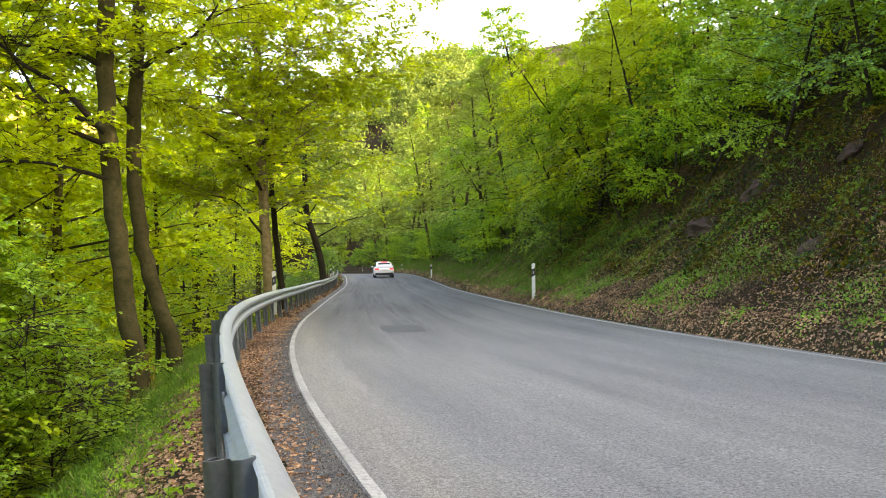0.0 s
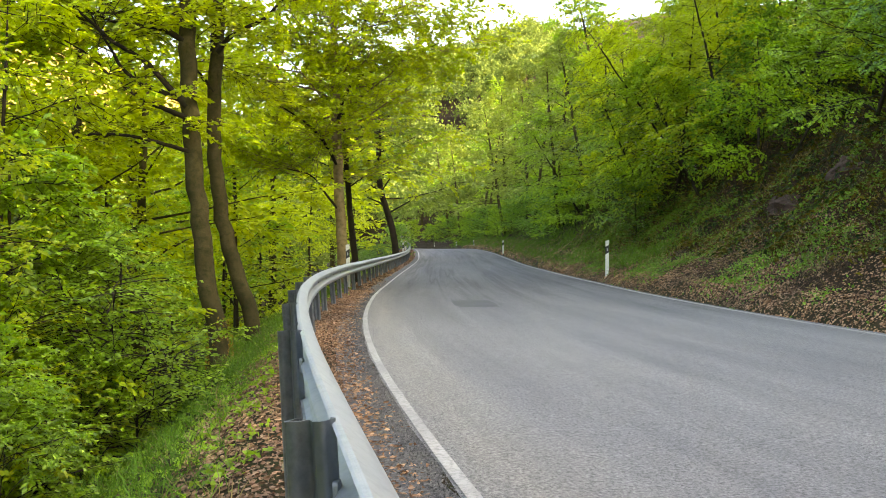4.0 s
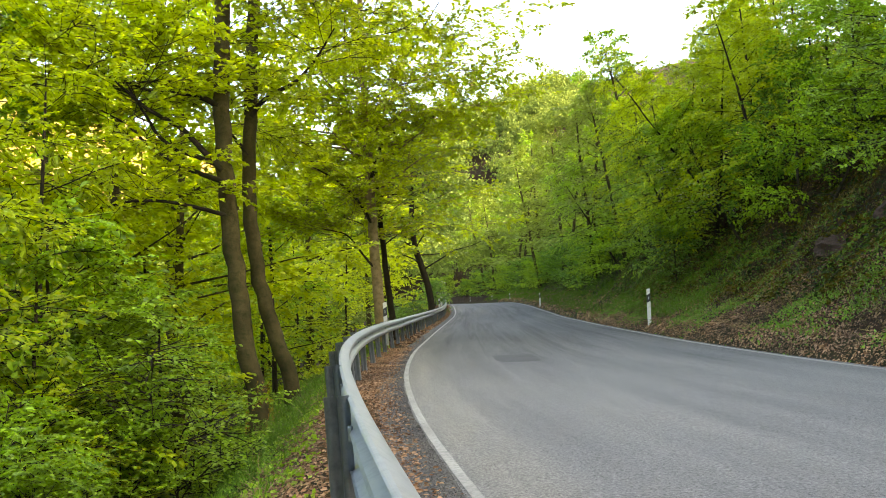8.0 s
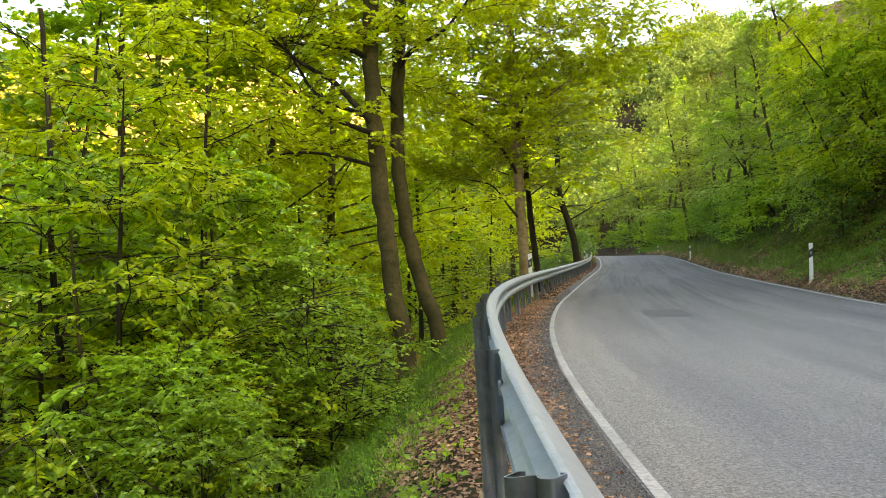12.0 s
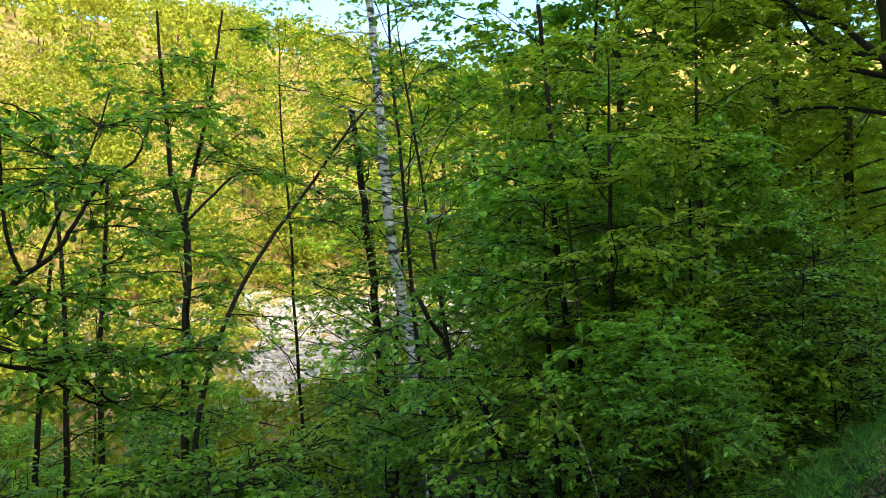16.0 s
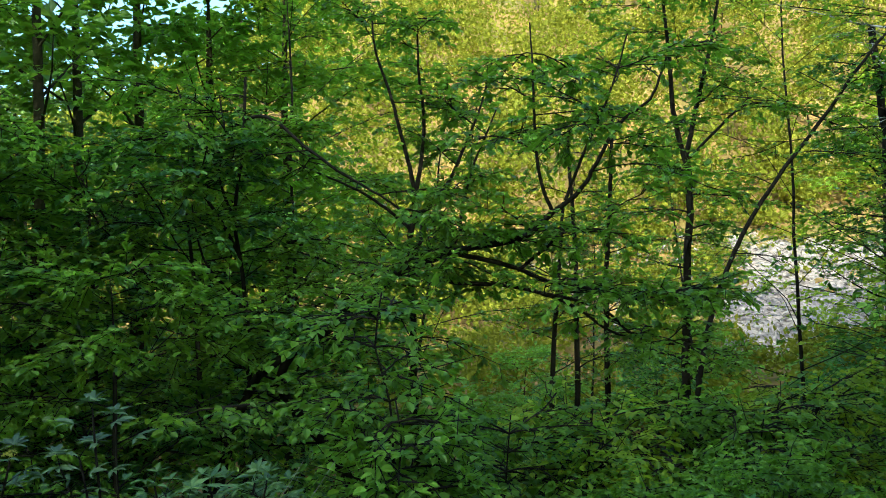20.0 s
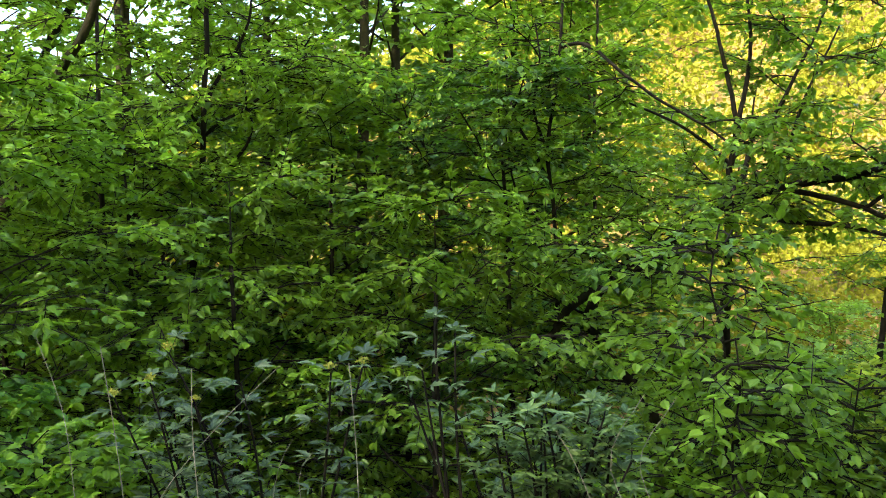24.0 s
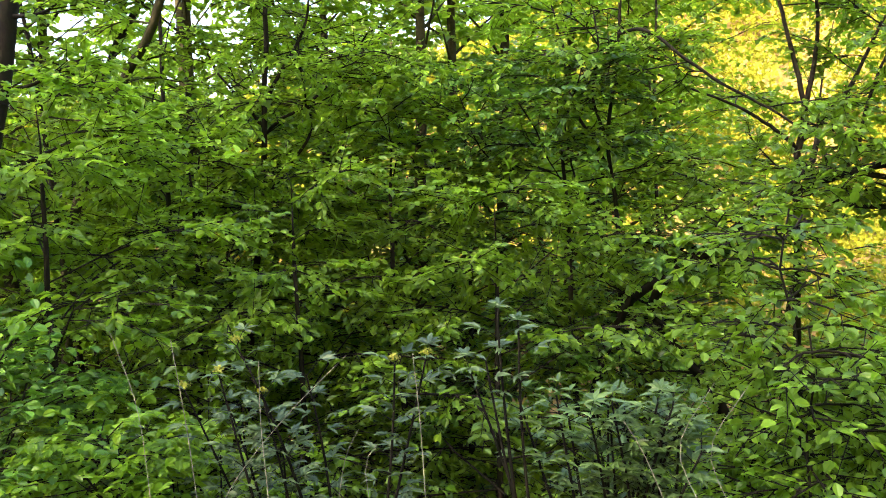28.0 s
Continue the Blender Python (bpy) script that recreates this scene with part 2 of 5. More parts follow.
# bark of the slender beech: sunlight put into a lighter tan colour
SUNLIT_BARK = two_scale("sunlit_tan_bark", (0.20, 0.145, 0.070), (0.27, 0.20, 0.105), (0.12, 0.095, 0.045), 1.1, 8, 0.9, 0, 0.8, 0.03)
# bark colour that also carries the shade of backlit stems, as silhouettes
DARK_BARK = two_scale("dark_silhouette_bark", (0.016, 0.012, 0.008), (0.032, 0.024, 0.015), (0.022, 0.022, 0.010), 2.0, 16, 0.9, 0, 0.6, 0.015)
WHITE_POST = two_scale("white_plastic", (0.66, 0.66, 0.63), (0.58, 0.58, 0.54), (0.46, 0.46, 0.42), 3, 20, 0.45, 0, 0.1, 0.002)
BLACK_POST = two_scale("black_plastic", (0.012, 0.012, 0.014), (0.02, 0.02, 0.022), (0.03, 0.03, 0.03), 3, 20, 0.4, 0, 0.1, 0.002)
DRY = two_scale("dry_pale_stalk", (0.42, 0.36, 0.24), (0.34, 0.28, 0.18), (0.22, 0.18, 0.11), 3, 30, 0.9, 0, 0.3, 0.003)
ROCK = two_scale("brown_slate_rock", (0.050, 0.032, 0.026), (0.085, 0.054, 0.044), (0.026, 0.020, 0.015), 1.5, 9, 0.95, 0, 1.0, 0.05)
BIRCH, t_, p_ = material("white_birch_bark")
a_, b_ = noise_tex(t_, 3.0, 4), noise_tex(t_, 14, 4)
mp = t_.nodes.new("ShaderNodeMapping")
mp.inputs["Scale"].default_value = (1, 1, 3.5)
t_.links.new(a_.inputs["Vector"].links[0].from_socket, mp.inputs["Vector"])
t_.links.new(mp.outputs[0], a_.inputs["Vector"])
r_ = ramp(t_, a_.outputs[0], ((0.42, (0.55, 0.52, 0.47)), (0.52, (0.42, 0.39, 0.34)), (0.56, (0.045, 0.04, 0.035))))
t_.links.new(r_.outputs[0], p_.inputs["Base Color"])
p_.inputs["Roughness"].default_value = 0.8
bump(t_, p_, b_.outputs[0], 0.5, 0.01)

LEAF = leaf_material("beech_leaf", (0.042, 0.098, 0.006), (0.29, 0.475, 0.034), (0.46, 0.70, 0.024), 0.38, 0.47)
LEAF_YOUNG = leaf_material("young_yellow_green_leaf", (0.10, 0.18, 0.010), (0.41, 0.53, 0.034), (0.70, 0.79, 0.020), 0.40, 0.54)
LEAF_DEEP = leaf_material("deep_green_leaf", (0.022, 0.066, 0.006), (0.19, 0.38, 0.036), (0.22, 0.44, 0.020), 0.38, 0.34)
LEAF_PALE = leaf_material("pale_fresh_leaf", (0.065, 0.115, 0.016), (0.27, 0.36, 0.060), (0.34, 0.43, 0.045), 0.42, 0.38)
LEAF_ELDER = leaf_material("grey_green_elder_leaf", (0.065, 0.105, 0.04), (0.23, 0.31, 0.115), (0.18, 0.32, 0.06), 0.42, 0.22)
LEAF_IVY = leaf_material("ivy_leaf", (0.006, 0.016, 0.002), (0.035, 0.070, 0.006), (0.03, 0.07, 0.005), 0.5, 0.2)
# far hillside leaf: the golden cast of sunlight is put into the colour
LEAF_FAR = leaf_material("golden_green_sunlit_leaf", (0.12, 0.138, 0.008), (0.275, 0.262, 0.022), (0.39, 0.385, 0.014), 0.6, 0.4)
LEAF_DRY = leaf_material("fallen_brown_leaf", (0.11, 0.052, 0.027), (0.56, 0.355, 0.235), (0.28, 0.16, 0.09), 0.8, 0.12)
GRASS = leaf_material("grass_blade", (0.034, 0.090, 0.010), (0.125, 0.25, 0.028), (0.17, 0.32, 0.02), 0.5, 0.35)
GRASS_OLD = leaf_material("old_dull_grass", (0.034, 0.021, 0.005), (0.17, 0.108, 0.022), (0.12, 0.075, 0.015), 0.7, 0.2)
STRAW = leaf_material("dry_straw", (0.16, 0.12, 0.045), (0.42, 0.34, 0.16), (0.3, 0.23, 0.09), 0.7, 0.25)
LEAF_OCHRE = leaf_material("ochre_moss_tuft", (0.12, 0.08, 0.012), (0.42, 0.27, 0.05), (0.3, 0.2, 0.03), 0.8, 0.15)
LEAF_MOSS = leaf_material("moss_tuft", (0.024, 0.022, 0.003), (0.13, 0.110, 0.010), (0.10, 0.09, 0.008), 0.8, 0.2)
LEAF_ELDER_PALE = leaf_material("pale_elder_leaf", (0.07, 0.13, 0.025), (0.21, 0.31, 0.075), (0.22, 0.38, 0.045), 0.42, 0.25)
STONES = leaf_material("loose_stones", (0.06, 0.06, 0.06), (0.22, 0.215, 0.21), (0.1, 0.1, 0.1), 0.9, 0.0)
# distant leaf: muted green with the haze of the air mixed in
LEAF_DISTANT = leaf_material("hazy_distant_leaf", (0.065, 0.11, 0.02), (0.15, 0.20, 0.045), (0.22, 0.28, 0.05), 0.7, 0.35)
BRUSH = leaf_material("bleached_brushwood", (0.13, 0.095, 0.07), (0.66, 0.57, 0.49), (0.2, 0.15, 0.1), 0.9, 0.05)
FLOWER = leaf_material("yellow_flower_head", (0.45, 0.42, 0.05), (0.62, 0.60, 0.12), (0.5, 0.5, 0.06), 0.7, 0.2)
BLOSSOM = leaf_material("white_blossom", (0.55, 0.56, 0.50), (0.75, 0.75, 0.70), (0.6, 0.6, 0.5), 0.7, 0.3)


# ---------- mesh helpers ----------
def link_mesh(name, verts, faces, mats, parent=None, label="", smooth=False, mat_index=None):
    """faces: an (n, k) array, or a list of such arrays."""
    me = bpy.data.meshes.new(name)
    groups = faces if isinstance(faces, list) else [faces]
    groups = [np.asarray(f, np.int32) for f in groups if len(f)]
    verts = np.asarray(verts, np.float32)
    me.vertices.add(len(verts))
    me.vertices.foreach_set("co", verts.ravel())
    loops = np.concatenate([f.ravel() for f in groups])
    sizes = np.concatenate([np.full(len(f), f.shape[1], np.int32) for f in groups])
    me.loops.add(len(loops))
    me.loops.foreach_set("vertex_index", loops)
    me.polygons.add(len(sizes))
    me.polygons.foreach_set("loop_start", np.concatenate([[0], np.cumsum(sizes)[:-1]]).astype(np.int32))
    for m in (mats if isinstance(mats, (list, tuple)) else [mats]):
        me.materials.append(m)
    if mat_index is not None:
        me.polygons.foreach_set("material_index", np.asarray(mat_index, np.int32))
    me.polygons.foreach_set("use_smooth", np.full(len(sizes), smooth))
    me.update(calc_edges=True)
    ob = new(name, me)
    if parent:
        ob.parent = parent
    if label:
        tagged(ob, label)
    return ob


def part(name, bm, mat, parent=None, label="", smooth=False):
    me = bpy.data.meshes.new(name)
    bm.to_mesh(me)
    bm.free()
    me.materials.append(mat)
    if smooth:
        me.polygons.foreach_set("use_smooth", np.ones(len(me.polygons), bool))
    ob = new(name, me)
    if parent:
        ob.parent = parent
    if label:
        tagged(ob, label)
    return ob


def empty(name, m, label, category, group="", kind=""):
    ob = new(name)
    ob.empty_display_size = 0.1
    ob.matrix_world = m
    return tagged(ob, label, category, group, kind)


def rounded_box(sx, sy, sz, bevel=0.01, seg=2, at=(0, 0, 0)):
    bm = bmesh.new()
    bmesh.ops.create_cube(bm, size=1, matrix=Matrix.Translation(at) @ Matrix.Diagonal((sx, sy, sz, 1)))
    bmesh.ops.bevel(bm, geom=bm.edges[:], offset=bevel, segments=seg, affect="EDGES", profile=0.6)
    return bm


def disc(r, depth, seg=20, m=Matrix(), r2=None):
    bm = bmesh.new()
    bmesh.ops.create_cone(bm, cap_ends=True, segments=seg, radius1=r, radius2=r if r2 is None else r2, depth=depth, matrix=m)
    return bm


class Builder:
    """Gathers tubes and leaves as arrays."""
    def __init__(self):
        self.tv, self.tf, self.tn = [], [], 0
        self.lv, self.lf, self.ln = [], [], 0

    def tube(self, pts, radii, sides=6):
        pts, radii = np.asarray(pts, float), np.asarray(radii, float)
        d = np.gradient(pts, axis=0)
        d /= np.linalg.norm(d, axis=1)[:, None] + 1e-9
        ref = np.array([0.31, 0.95, 0.05]) if abs(d[0, 1]) < 0.9 else np.array([1.0, 0.1, 0.0])
        a = np.cross(d, ref)
        a /= np.linalg.norm(a, axis=1)[:, None] + 1e-9
        b = np.cross(d, a)
        ang = np.arange(sides) * 2 * np.pi / sides
        ring = np.cos(ang)[None, :, None] * a[:, None] + np.sin(ang)[None, :, None] * b[:, None]
        v = pts[:, None] + ring * radii[:, None, None]
        n = len(pts)
        i, j = np.meshgrid(np.arange(n - 1), np.arange(sides), indexing="ij")
        k = (j + 1) % sides
        f = np.stack([i*sides+j, i*sides+k, (i+1)*sides+k, (i+1)*sides+j], -1).reshape(-1, 4) + self.tn
        self.tv.append(v.reshape(-1, 3))
        self.tf.append(f)
        self.tn += n * sides

    def leaves(self, base, along, normal, size, width=0.62, six=False, bend=0.18):
        """Leaves from base points, lying along a direction, facing a normal."""
        base, along, normal = (np.asarray(q, float) for q in (base, along, normal))
        size = np.broadcast_to(np.asarray(size, float), (len(base),))[:, None]
        along = along / (np.linalg.norm(along, axis=1)[:, None] + 1e-9)
        side = np.cross(along, normal)
        side /= np.linalg.norm(side, axis=1)[:, None] + 1e-9
        up = np.cross(side, along)
        w = width * size / 2
        n = len(base)
        if six:
            arc = ((0.15, 0.55, 0.3), (0.40, 1.0, 0.6), (0.72, 0.52, 0.2)) if width < 0.4 else ((0.12, 0.50, 0.3), (0.42, 1.0, 0.6), (0.76, 0.72, 0.3))
            left = [base + along*size*a - side*w*c + up*size*bend*e for a, c, e in arc]
            right = [base + along*size*a + side*w*c + up*size*bend*e for a, c, e in arc[::-1]]
            v = np.stack([base, *left, base + along*size - up*size*bend*0.7, *right], 1)
            o = (np.arange(n) * 8)[:, None] + self.ln
            f = np.concatenate([o + np.array(q) for q in ([0, 1, 2, 3], [0, 3, 4, 5], [0, 5, 6, 7])])
            self.ln += n * 8
        else:
            v = np.stack([base, base + along*size*0.5 - side*w + up*size*bend, base + along*size, base + along*size*0.5 + side*w + up*size*bend], 1)
            f = (np.arange(n) * 4)[:, None] + np.arange(4) + self.ln
            self.ln += n * 4
        self.lv.append(v.reshape(-1, 3))
        self.lf.append(f)

    def put_tubes(self, name, mat, parent=None, label=""):
        ob = link_mesh(name, np.concatenate(self.tv), np.concatenate(self.tf), mat, parent, label, True)
        return tagged(ob, kind="stuff" if len(self.tv) > 1 else "")

    def put_leaves(self, name, mat, parent=None, label=""):
        return tagged(link_mesh(name, np.concatenate(self.lv), np.concatenate(self.lf), mat, parent, label), kind="stuff")


def unit(v):
    v = np.asarray(v, float)
    return v / (np.linalg.norm(v) + 1e-9)


def curve_pts(p0, d0, length, n, rng, droop=0.0, wobble=0.12):
    """A crooked line that starts at p0 in direction d0."""
    pts, d, step = [np.asarray(p0, float)], unit(d0), length / (n - 1)
    for _ in range(n - 1):
        d = unit(d + rng.normal(0, wobble, 3) + np.array([0, 0, -droop]))
        pts.append(pts[-1] + d * step)
    return np.array(pts)


def fan_of_leaves(b, p, d, length, count, size, rng, six, flat=0.30, twig=True):
    """A beech spray: a thin twig with leaves to both sides, lying nearly flat."""
    pts = curve_pts(p, d, length, 4, rng, 0.07, 0.10)
    if twig:
        b.tube(pts[[0, 3]], np.array([0.0035, 0.0015]) * (1 + length), 3)
    s = rng.uniform(0.05, 1.0, count)
    i = np.clip((s * 3).astype(int), 0, 2)
    f = (s * 3 - i)[:, None]
    base = pts[i] * (1 - f) + pts[i + 1] * f
    tdir = pts[i + 1] - pts[i]
    tdir /= np.linalg.norm(tdir, axis=1)[:, None] + 1e-9
    normal = np.array([0, 0, 1.0]) + rng.normal(0, flat, (count, 3))
    side = np.cross(tdir, np.array([0, 0, 1.0]))
    sgn = rng.choice([-1, 1], count)[:, None]
    along = tdir * rng.uniform(0.2, 0.9, (count, 1)) + side * sgn * rng.uniform(0.5, 1.1, (count, 1)) + np.array([0, 0, -0.16]) + rng.normal(0, 0.20, (count, 3)) * np.array([1, 1, 0.7])
    base = base + side * sgn * rng.uniform(0, 0.06, (count, 1)) * length
    b.leaves(base, along, normal, size * rng.uniform(0.6, 1.15, count), 0.72, six)


def make_tree(seed, height, radius, crown_base, spread, leaf, limbs, sides, fans, per_fan, bark, leafmat, name="beech_tree", lean=(0, 0), six=False, up=0.45, taper=0.25, trunk_sides=12, label="", group="", twig=True, bushy=1.0):
    """A tree at the origin: trunk, limbs, boughs and a crown of leaves."""
    rng = np.random.default_rng(seed)
    root = empty(name, Matrix(), label, "tree", group)
    n = 14
    h = np.linspace(0, 1, n)
    wob = np.cumsum(rng.normal(0, 0.012, (n, 2)), axis=0) * height * 0.35
    tp = np.stack([lean[0]*h*height + wob[:, 0]*h, lean[1]*h*height + wob[:, 1]*h, h*height - 0.35*(h == 0)], -1)
    tr = radius * (1 - (1 - taper) * h) * np.where(h > 0.85, np.clip((1.02 - h) / 0.17, 0.08, 1), 1)
    tr[0] *= 1.55
    tr[1] *= 1.08
    bt, bb = Builder(), Builder()
    bt.tube(tp, tr, trunk_sides)
    bt.put_tubes("trunk", bark, root)
    for i in range(limbs):
        q = crown_base + (1 - crown_base) * ((i + rng.uniform(0.1, 0.9)) / limbs) ** 0.85
        q = min(q, 0.985)
        p = np.array([np.interp(q, h, tp[:, k]) for k in range(3)])
        az = i * 2.39996 + rng.uniform(-0.5, 0.5)
        rel = (q - crown_base) / (1 - crown_base)
        ln = spread * (0.55 + 0.75 * math.sin(math.pi * min(1, 0.22 + 0.78 * rel))) * (1 - 0.45 * rel) * rng.uniform(0.75, 1.2)
        d = np.array([math.cos(az), math.sin(az), up * (0.4 + 1.5 * rel) + rng.uniform(-0.15, 0.2)])
        lp = curve_pts(p, d, ln, 7, rng, 0.05, 0.10)
        r0 = np.interp(q, h, tr) * 0.34
        bb.tube(lp[[0, 2, 4, 6]], np.linspace(r0, 0.008, 4), 5)
        for s in range(sides):
            f = 0.25 + 0.75 * (s + rng.uniform(0, 0.9)) / sides
            k = min(5, int(f * 6))
            sp = lp[k] + (lp[k + 1] - lp[k]) * (f * 6 - k if k < 5 else rng.uniform(0, 1))
            ld = unit(lp[k + 1] - lp[k])
            sv = unit(np.cross(ld, [0, 0, 1])) * (1 if s % 2 else -1)
            sl = ln * 0.42 * (1.15 - 0.7 * f) * rng.uniform(0.6, 1.3) + 0.25
            bd = unit(ld * np.array([0.7, 0.7, 0.45]) + sv * rng.uniform(0.5, 1.1) + np.array([0, 0, rng.uniform(-0.1, 0.16)]))
            bp = curve_pts(sp, bd, sl, 5, rng, 0.05, 0.13)
            bb.tube(bp[[0, 2, 4]], np.linspace(max(0.006, r0 * 0.16), 0.003, 3), 3)
            for w in range(fans):
                g = (w + 0.6) / fans
                kk = min(3, int(g * 4))
                wp = bp[kk] + (bp[kk + 1] - bp[kk]) * (g * 4 - kk)
                wd = unit(unit(bp[kk + 1] - bp[kk]) * 0.8 + rng.normal(0, 0.55, 3) * np.array([1, 1, 0.28]))
                fan_of_leaves(bb, wp, wd, (0.30 + 0.16 * sl) * bushy * rng.uniform(0.8, 1.4), per_fan, leaf, rng, six, 0.36, twig)
    bb.put_tubes("bough", bark, root)
    bb.put_leaves("crown", leafmat, root)
    return root


# ---------- land ----------
def land():
    us = np.unique(np.concatenate([np.linspace(-900, -300, 7), np.linspace(-300, -64, 50), np.linspace(-62, -14, 36), np.linspace(-13, -1.0, 37), [-0.3, 3.4, 6.9], np.linspace(7.05, 18, 52), np.linspace(18.5, 60, 36), np.linspace(65, 300, 24), np.linspace(350, 900, 6)]))
    ys = np.unique(np.concatenate([np.linspace(-900, -120, 12), np.linspace(-110, -12, 50), np.linspace(-12, 45, 150), np.linspace(46, 200, 100), np.linspace(205, 460, 40), np.linspace(500, 1500, 10)]))
    U, Y = np.meshgrid(us, ys)
    X = line_x(Y) + U
    Z = ground_z(X, Y)
    v = np.stack([X, Y, Z], -1).reshape(-1, 3)
    n, m = U.shape
    i, j = np.meshgrid(np.arange(n - 1), np.arange(m - 1), indexing="ij")
    f = np.stack([i*m+j, i*m+j+1, (i+1)*m+j+1, (i+1)*m+j], -1).reshape(-1, 4)
    uc = (U[:-1, :-1] + U[1:, 1:]).ravel() / 2
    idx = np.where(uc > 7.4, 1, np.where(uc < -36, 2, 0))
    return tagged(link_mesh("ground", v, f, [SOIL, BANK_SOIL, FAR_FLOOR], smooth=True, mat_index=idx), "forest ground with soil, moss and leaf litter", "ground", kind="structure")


def strip(name, u0, u1, y0, y1, lift, mat, label, category, step=0.5, wob=0.0, seed=1, parent=None, kind="structure", cols=2, gaps=None):
    """A ribbon that follows the road between two offsets from the left line."""
    rng = np.random.default_rng(seed)
    ys = np.arange(y0, y1 + step, step)
    k = line_slope(ys)
    nn = np.hypot(1, k)
    cs = np.linspace(0, 1, cols)
    v, jit0, jit1 = [], rng.normal(0, wob, len(ys)), rng.normal(0, wob, len(ys))
    for c in cs:
        u = (u0 + jit0) * (1 - c) + (u1 + jit1) * c
        v.append(np.stack([line_x(ys) + u / nn, ys - u * k / nn, road_z(ys) + lift + np.zeros(len(ys))], -1))
    v = np.stack(v, 1).reshape(-1, 3)
    i, j = np.meshgrid(np.arange(len(ys) - 1), np.arange(cols - 1), indexing="ij")
    f = np.stack([i*cols+j, i*cols+j+1, (i+1)*cols+j+1, (i+1)*cols+j], -1).reshape(-1, 4)
    ob = link_mesh(name, v, f, mat, parent, label, True)
    flat_uv = np.stack([np.tile(u0 + (u1 - u0) * cs, len(ys)), np.repeat(ys, cols)], -1)
    ob.data.uv_layers.new(name="road_way").data.foreach_set("uv", flat_uv[f.ravel()].astype(np.float32).ravel())
    return tagged(ob, label, category, kind=kind)


land()
strip("road", -0.085, ROAD_W + 0.2, -110, 250, 0.02, ASPHALT, "worn grey asphalt country road with tyre lanes", "road", 0.5, 0.008, 3, cols=8)
strip("gravel_shoulder", -0.46, -0.07, -30, 140, 0.013, GRAVEL, "grey gravel edge beside the asphalt", "shoulder", 0.25, 0.03, 4)
strip("edge_line", -0.070, 0.005, -30, 200, 0.026, PAINT, "worn white painted line on the asphalt", "road marking", 0.25, 0.0015, 5)
strip("edge_line", ROAD_W - 0.045, ROAD_W + 0.045, -20, 200, 0.026, PAINT, "worn white painted line on the asphalt", "road marking", 0.5, 0.006, 6)


def patch_on_road(y0, y1, u0, u1, seed):
    rng = np.random.default_rng(seed)
    n = 40
    a = np.linspace(0, 2*np.pi, n, endpoint=False)
    sq = 1 / np.maximum(np.abs(np.cos(a)), np.abs(np.sin(a))) ** 0.75
    rad = sq * (1 + rng.normal(0, 0.03, n))
    yy = (y0 + y1)/2 + (y1 - y0)/2 * np.sin(a) * rad
    uu = (u0 + u1)/2 + (u1 - u0)/2 * np.cos(a) * rad
    v = np.array([across(float(a1), float(a2), 0.0222) for a1, a2 in zip(yy, uu)])
    c = v.mean(0)[None]
    f = np.stack([np.arange(n), (np.arange(n) + 1) % n, np.full(n, n)], -1)
    return tagged(link_mesh("asphalt_patch", np.concatenate([v, c]), f, ASPHALT_PATCH), "dark repaired patch in the asphalt", "road patch", kind="structure")


patch_on_road(16.4, 18.6, 1.75, 2.65, 1)
cb, ca = np.meshgrid(np.linspace(0, 1, 14), np.linspace(0, 1, 24))
crag = 0.9 * np.sin(ca * 19 + 3 * cb) + 0.6 * np.sin(cb * 11 + ca * 5)
clearing_u = -48 - 18 * cb + crag
clearing_y = (22 + 12 * cb) * (1 - ca) + (64 + 18 * cb) * ca + crag
cx = line_x(clearing_y) + clearing_u
cv = np.stack([cx, clearing_y, ground_z(cx, clearing_y) + 0.25], -1).reshape(-1, 3)
ci, cj = np.meshgrid(np.arange(23), np.arange(13), indexing="ij")
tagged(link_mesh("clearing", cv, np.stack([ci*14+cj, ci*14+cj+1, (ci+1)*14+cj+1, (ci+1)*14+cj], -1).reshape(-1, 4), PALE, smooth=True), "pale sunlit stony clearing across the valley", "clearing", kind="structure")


# ---------- guard rail ----------
RAIL_U, RAIL_TOP, POST_STEP, POST_Y0 = -0.745, 0.805, 2.0, 2.03


def rail_beam(y0, y1, parent):
    prof = [(0.000, 0.0), (0.012, 0.001), (0.060, -0.035), (0.079, -0.055), (0.081, -0.098), (0.060, -0.118), (0.012, -0.140), (0.004, -0.155), (0.012, -0.170), (0.060, -0.192), (0.081, -0.212), (0.079, -0.255), (0.060, -0.275), (0.012, -0.309), (0.0, -0.310)]
    back = [(a - 0.006, b - (0.004 if i == 0 else -0.004 if i == len(prof) - 1 else 0)) for i, (a, b) in enumerate(prof)][::-1]
    loop = prof + back
    ys = np.linspace(y0, y1, 9)
    m = len(loop)
    v = []
    for y in ys:
        k = float(line_slope(y))
        n = math.hypot(1, k)
        side = np.array([1 / n, -k / n, 0])
        o = np.array(across(y, RAIL_U - 0.08, RAIL_TOP))
        v += [o + side * a + np.array([0, 0, b]) for a, b in loop]
    n = len(ys)
    i, j = np.meshgrid(np.arange(n - 1), np.arange(m), indexing="ij")
    k = (j + 1) % m
    f = np.stack([i*m+j, i*m+k, (i+1)*m+k, (i+1)*m+j], -1).reshape(-1, 4)
    caps = np.array([list(range(m))[::-1], [(n-1)*m + q for q in range(m)]])
    return link_mesh("rail_beam", np.array(v), [f, caps], STEEL, parent)


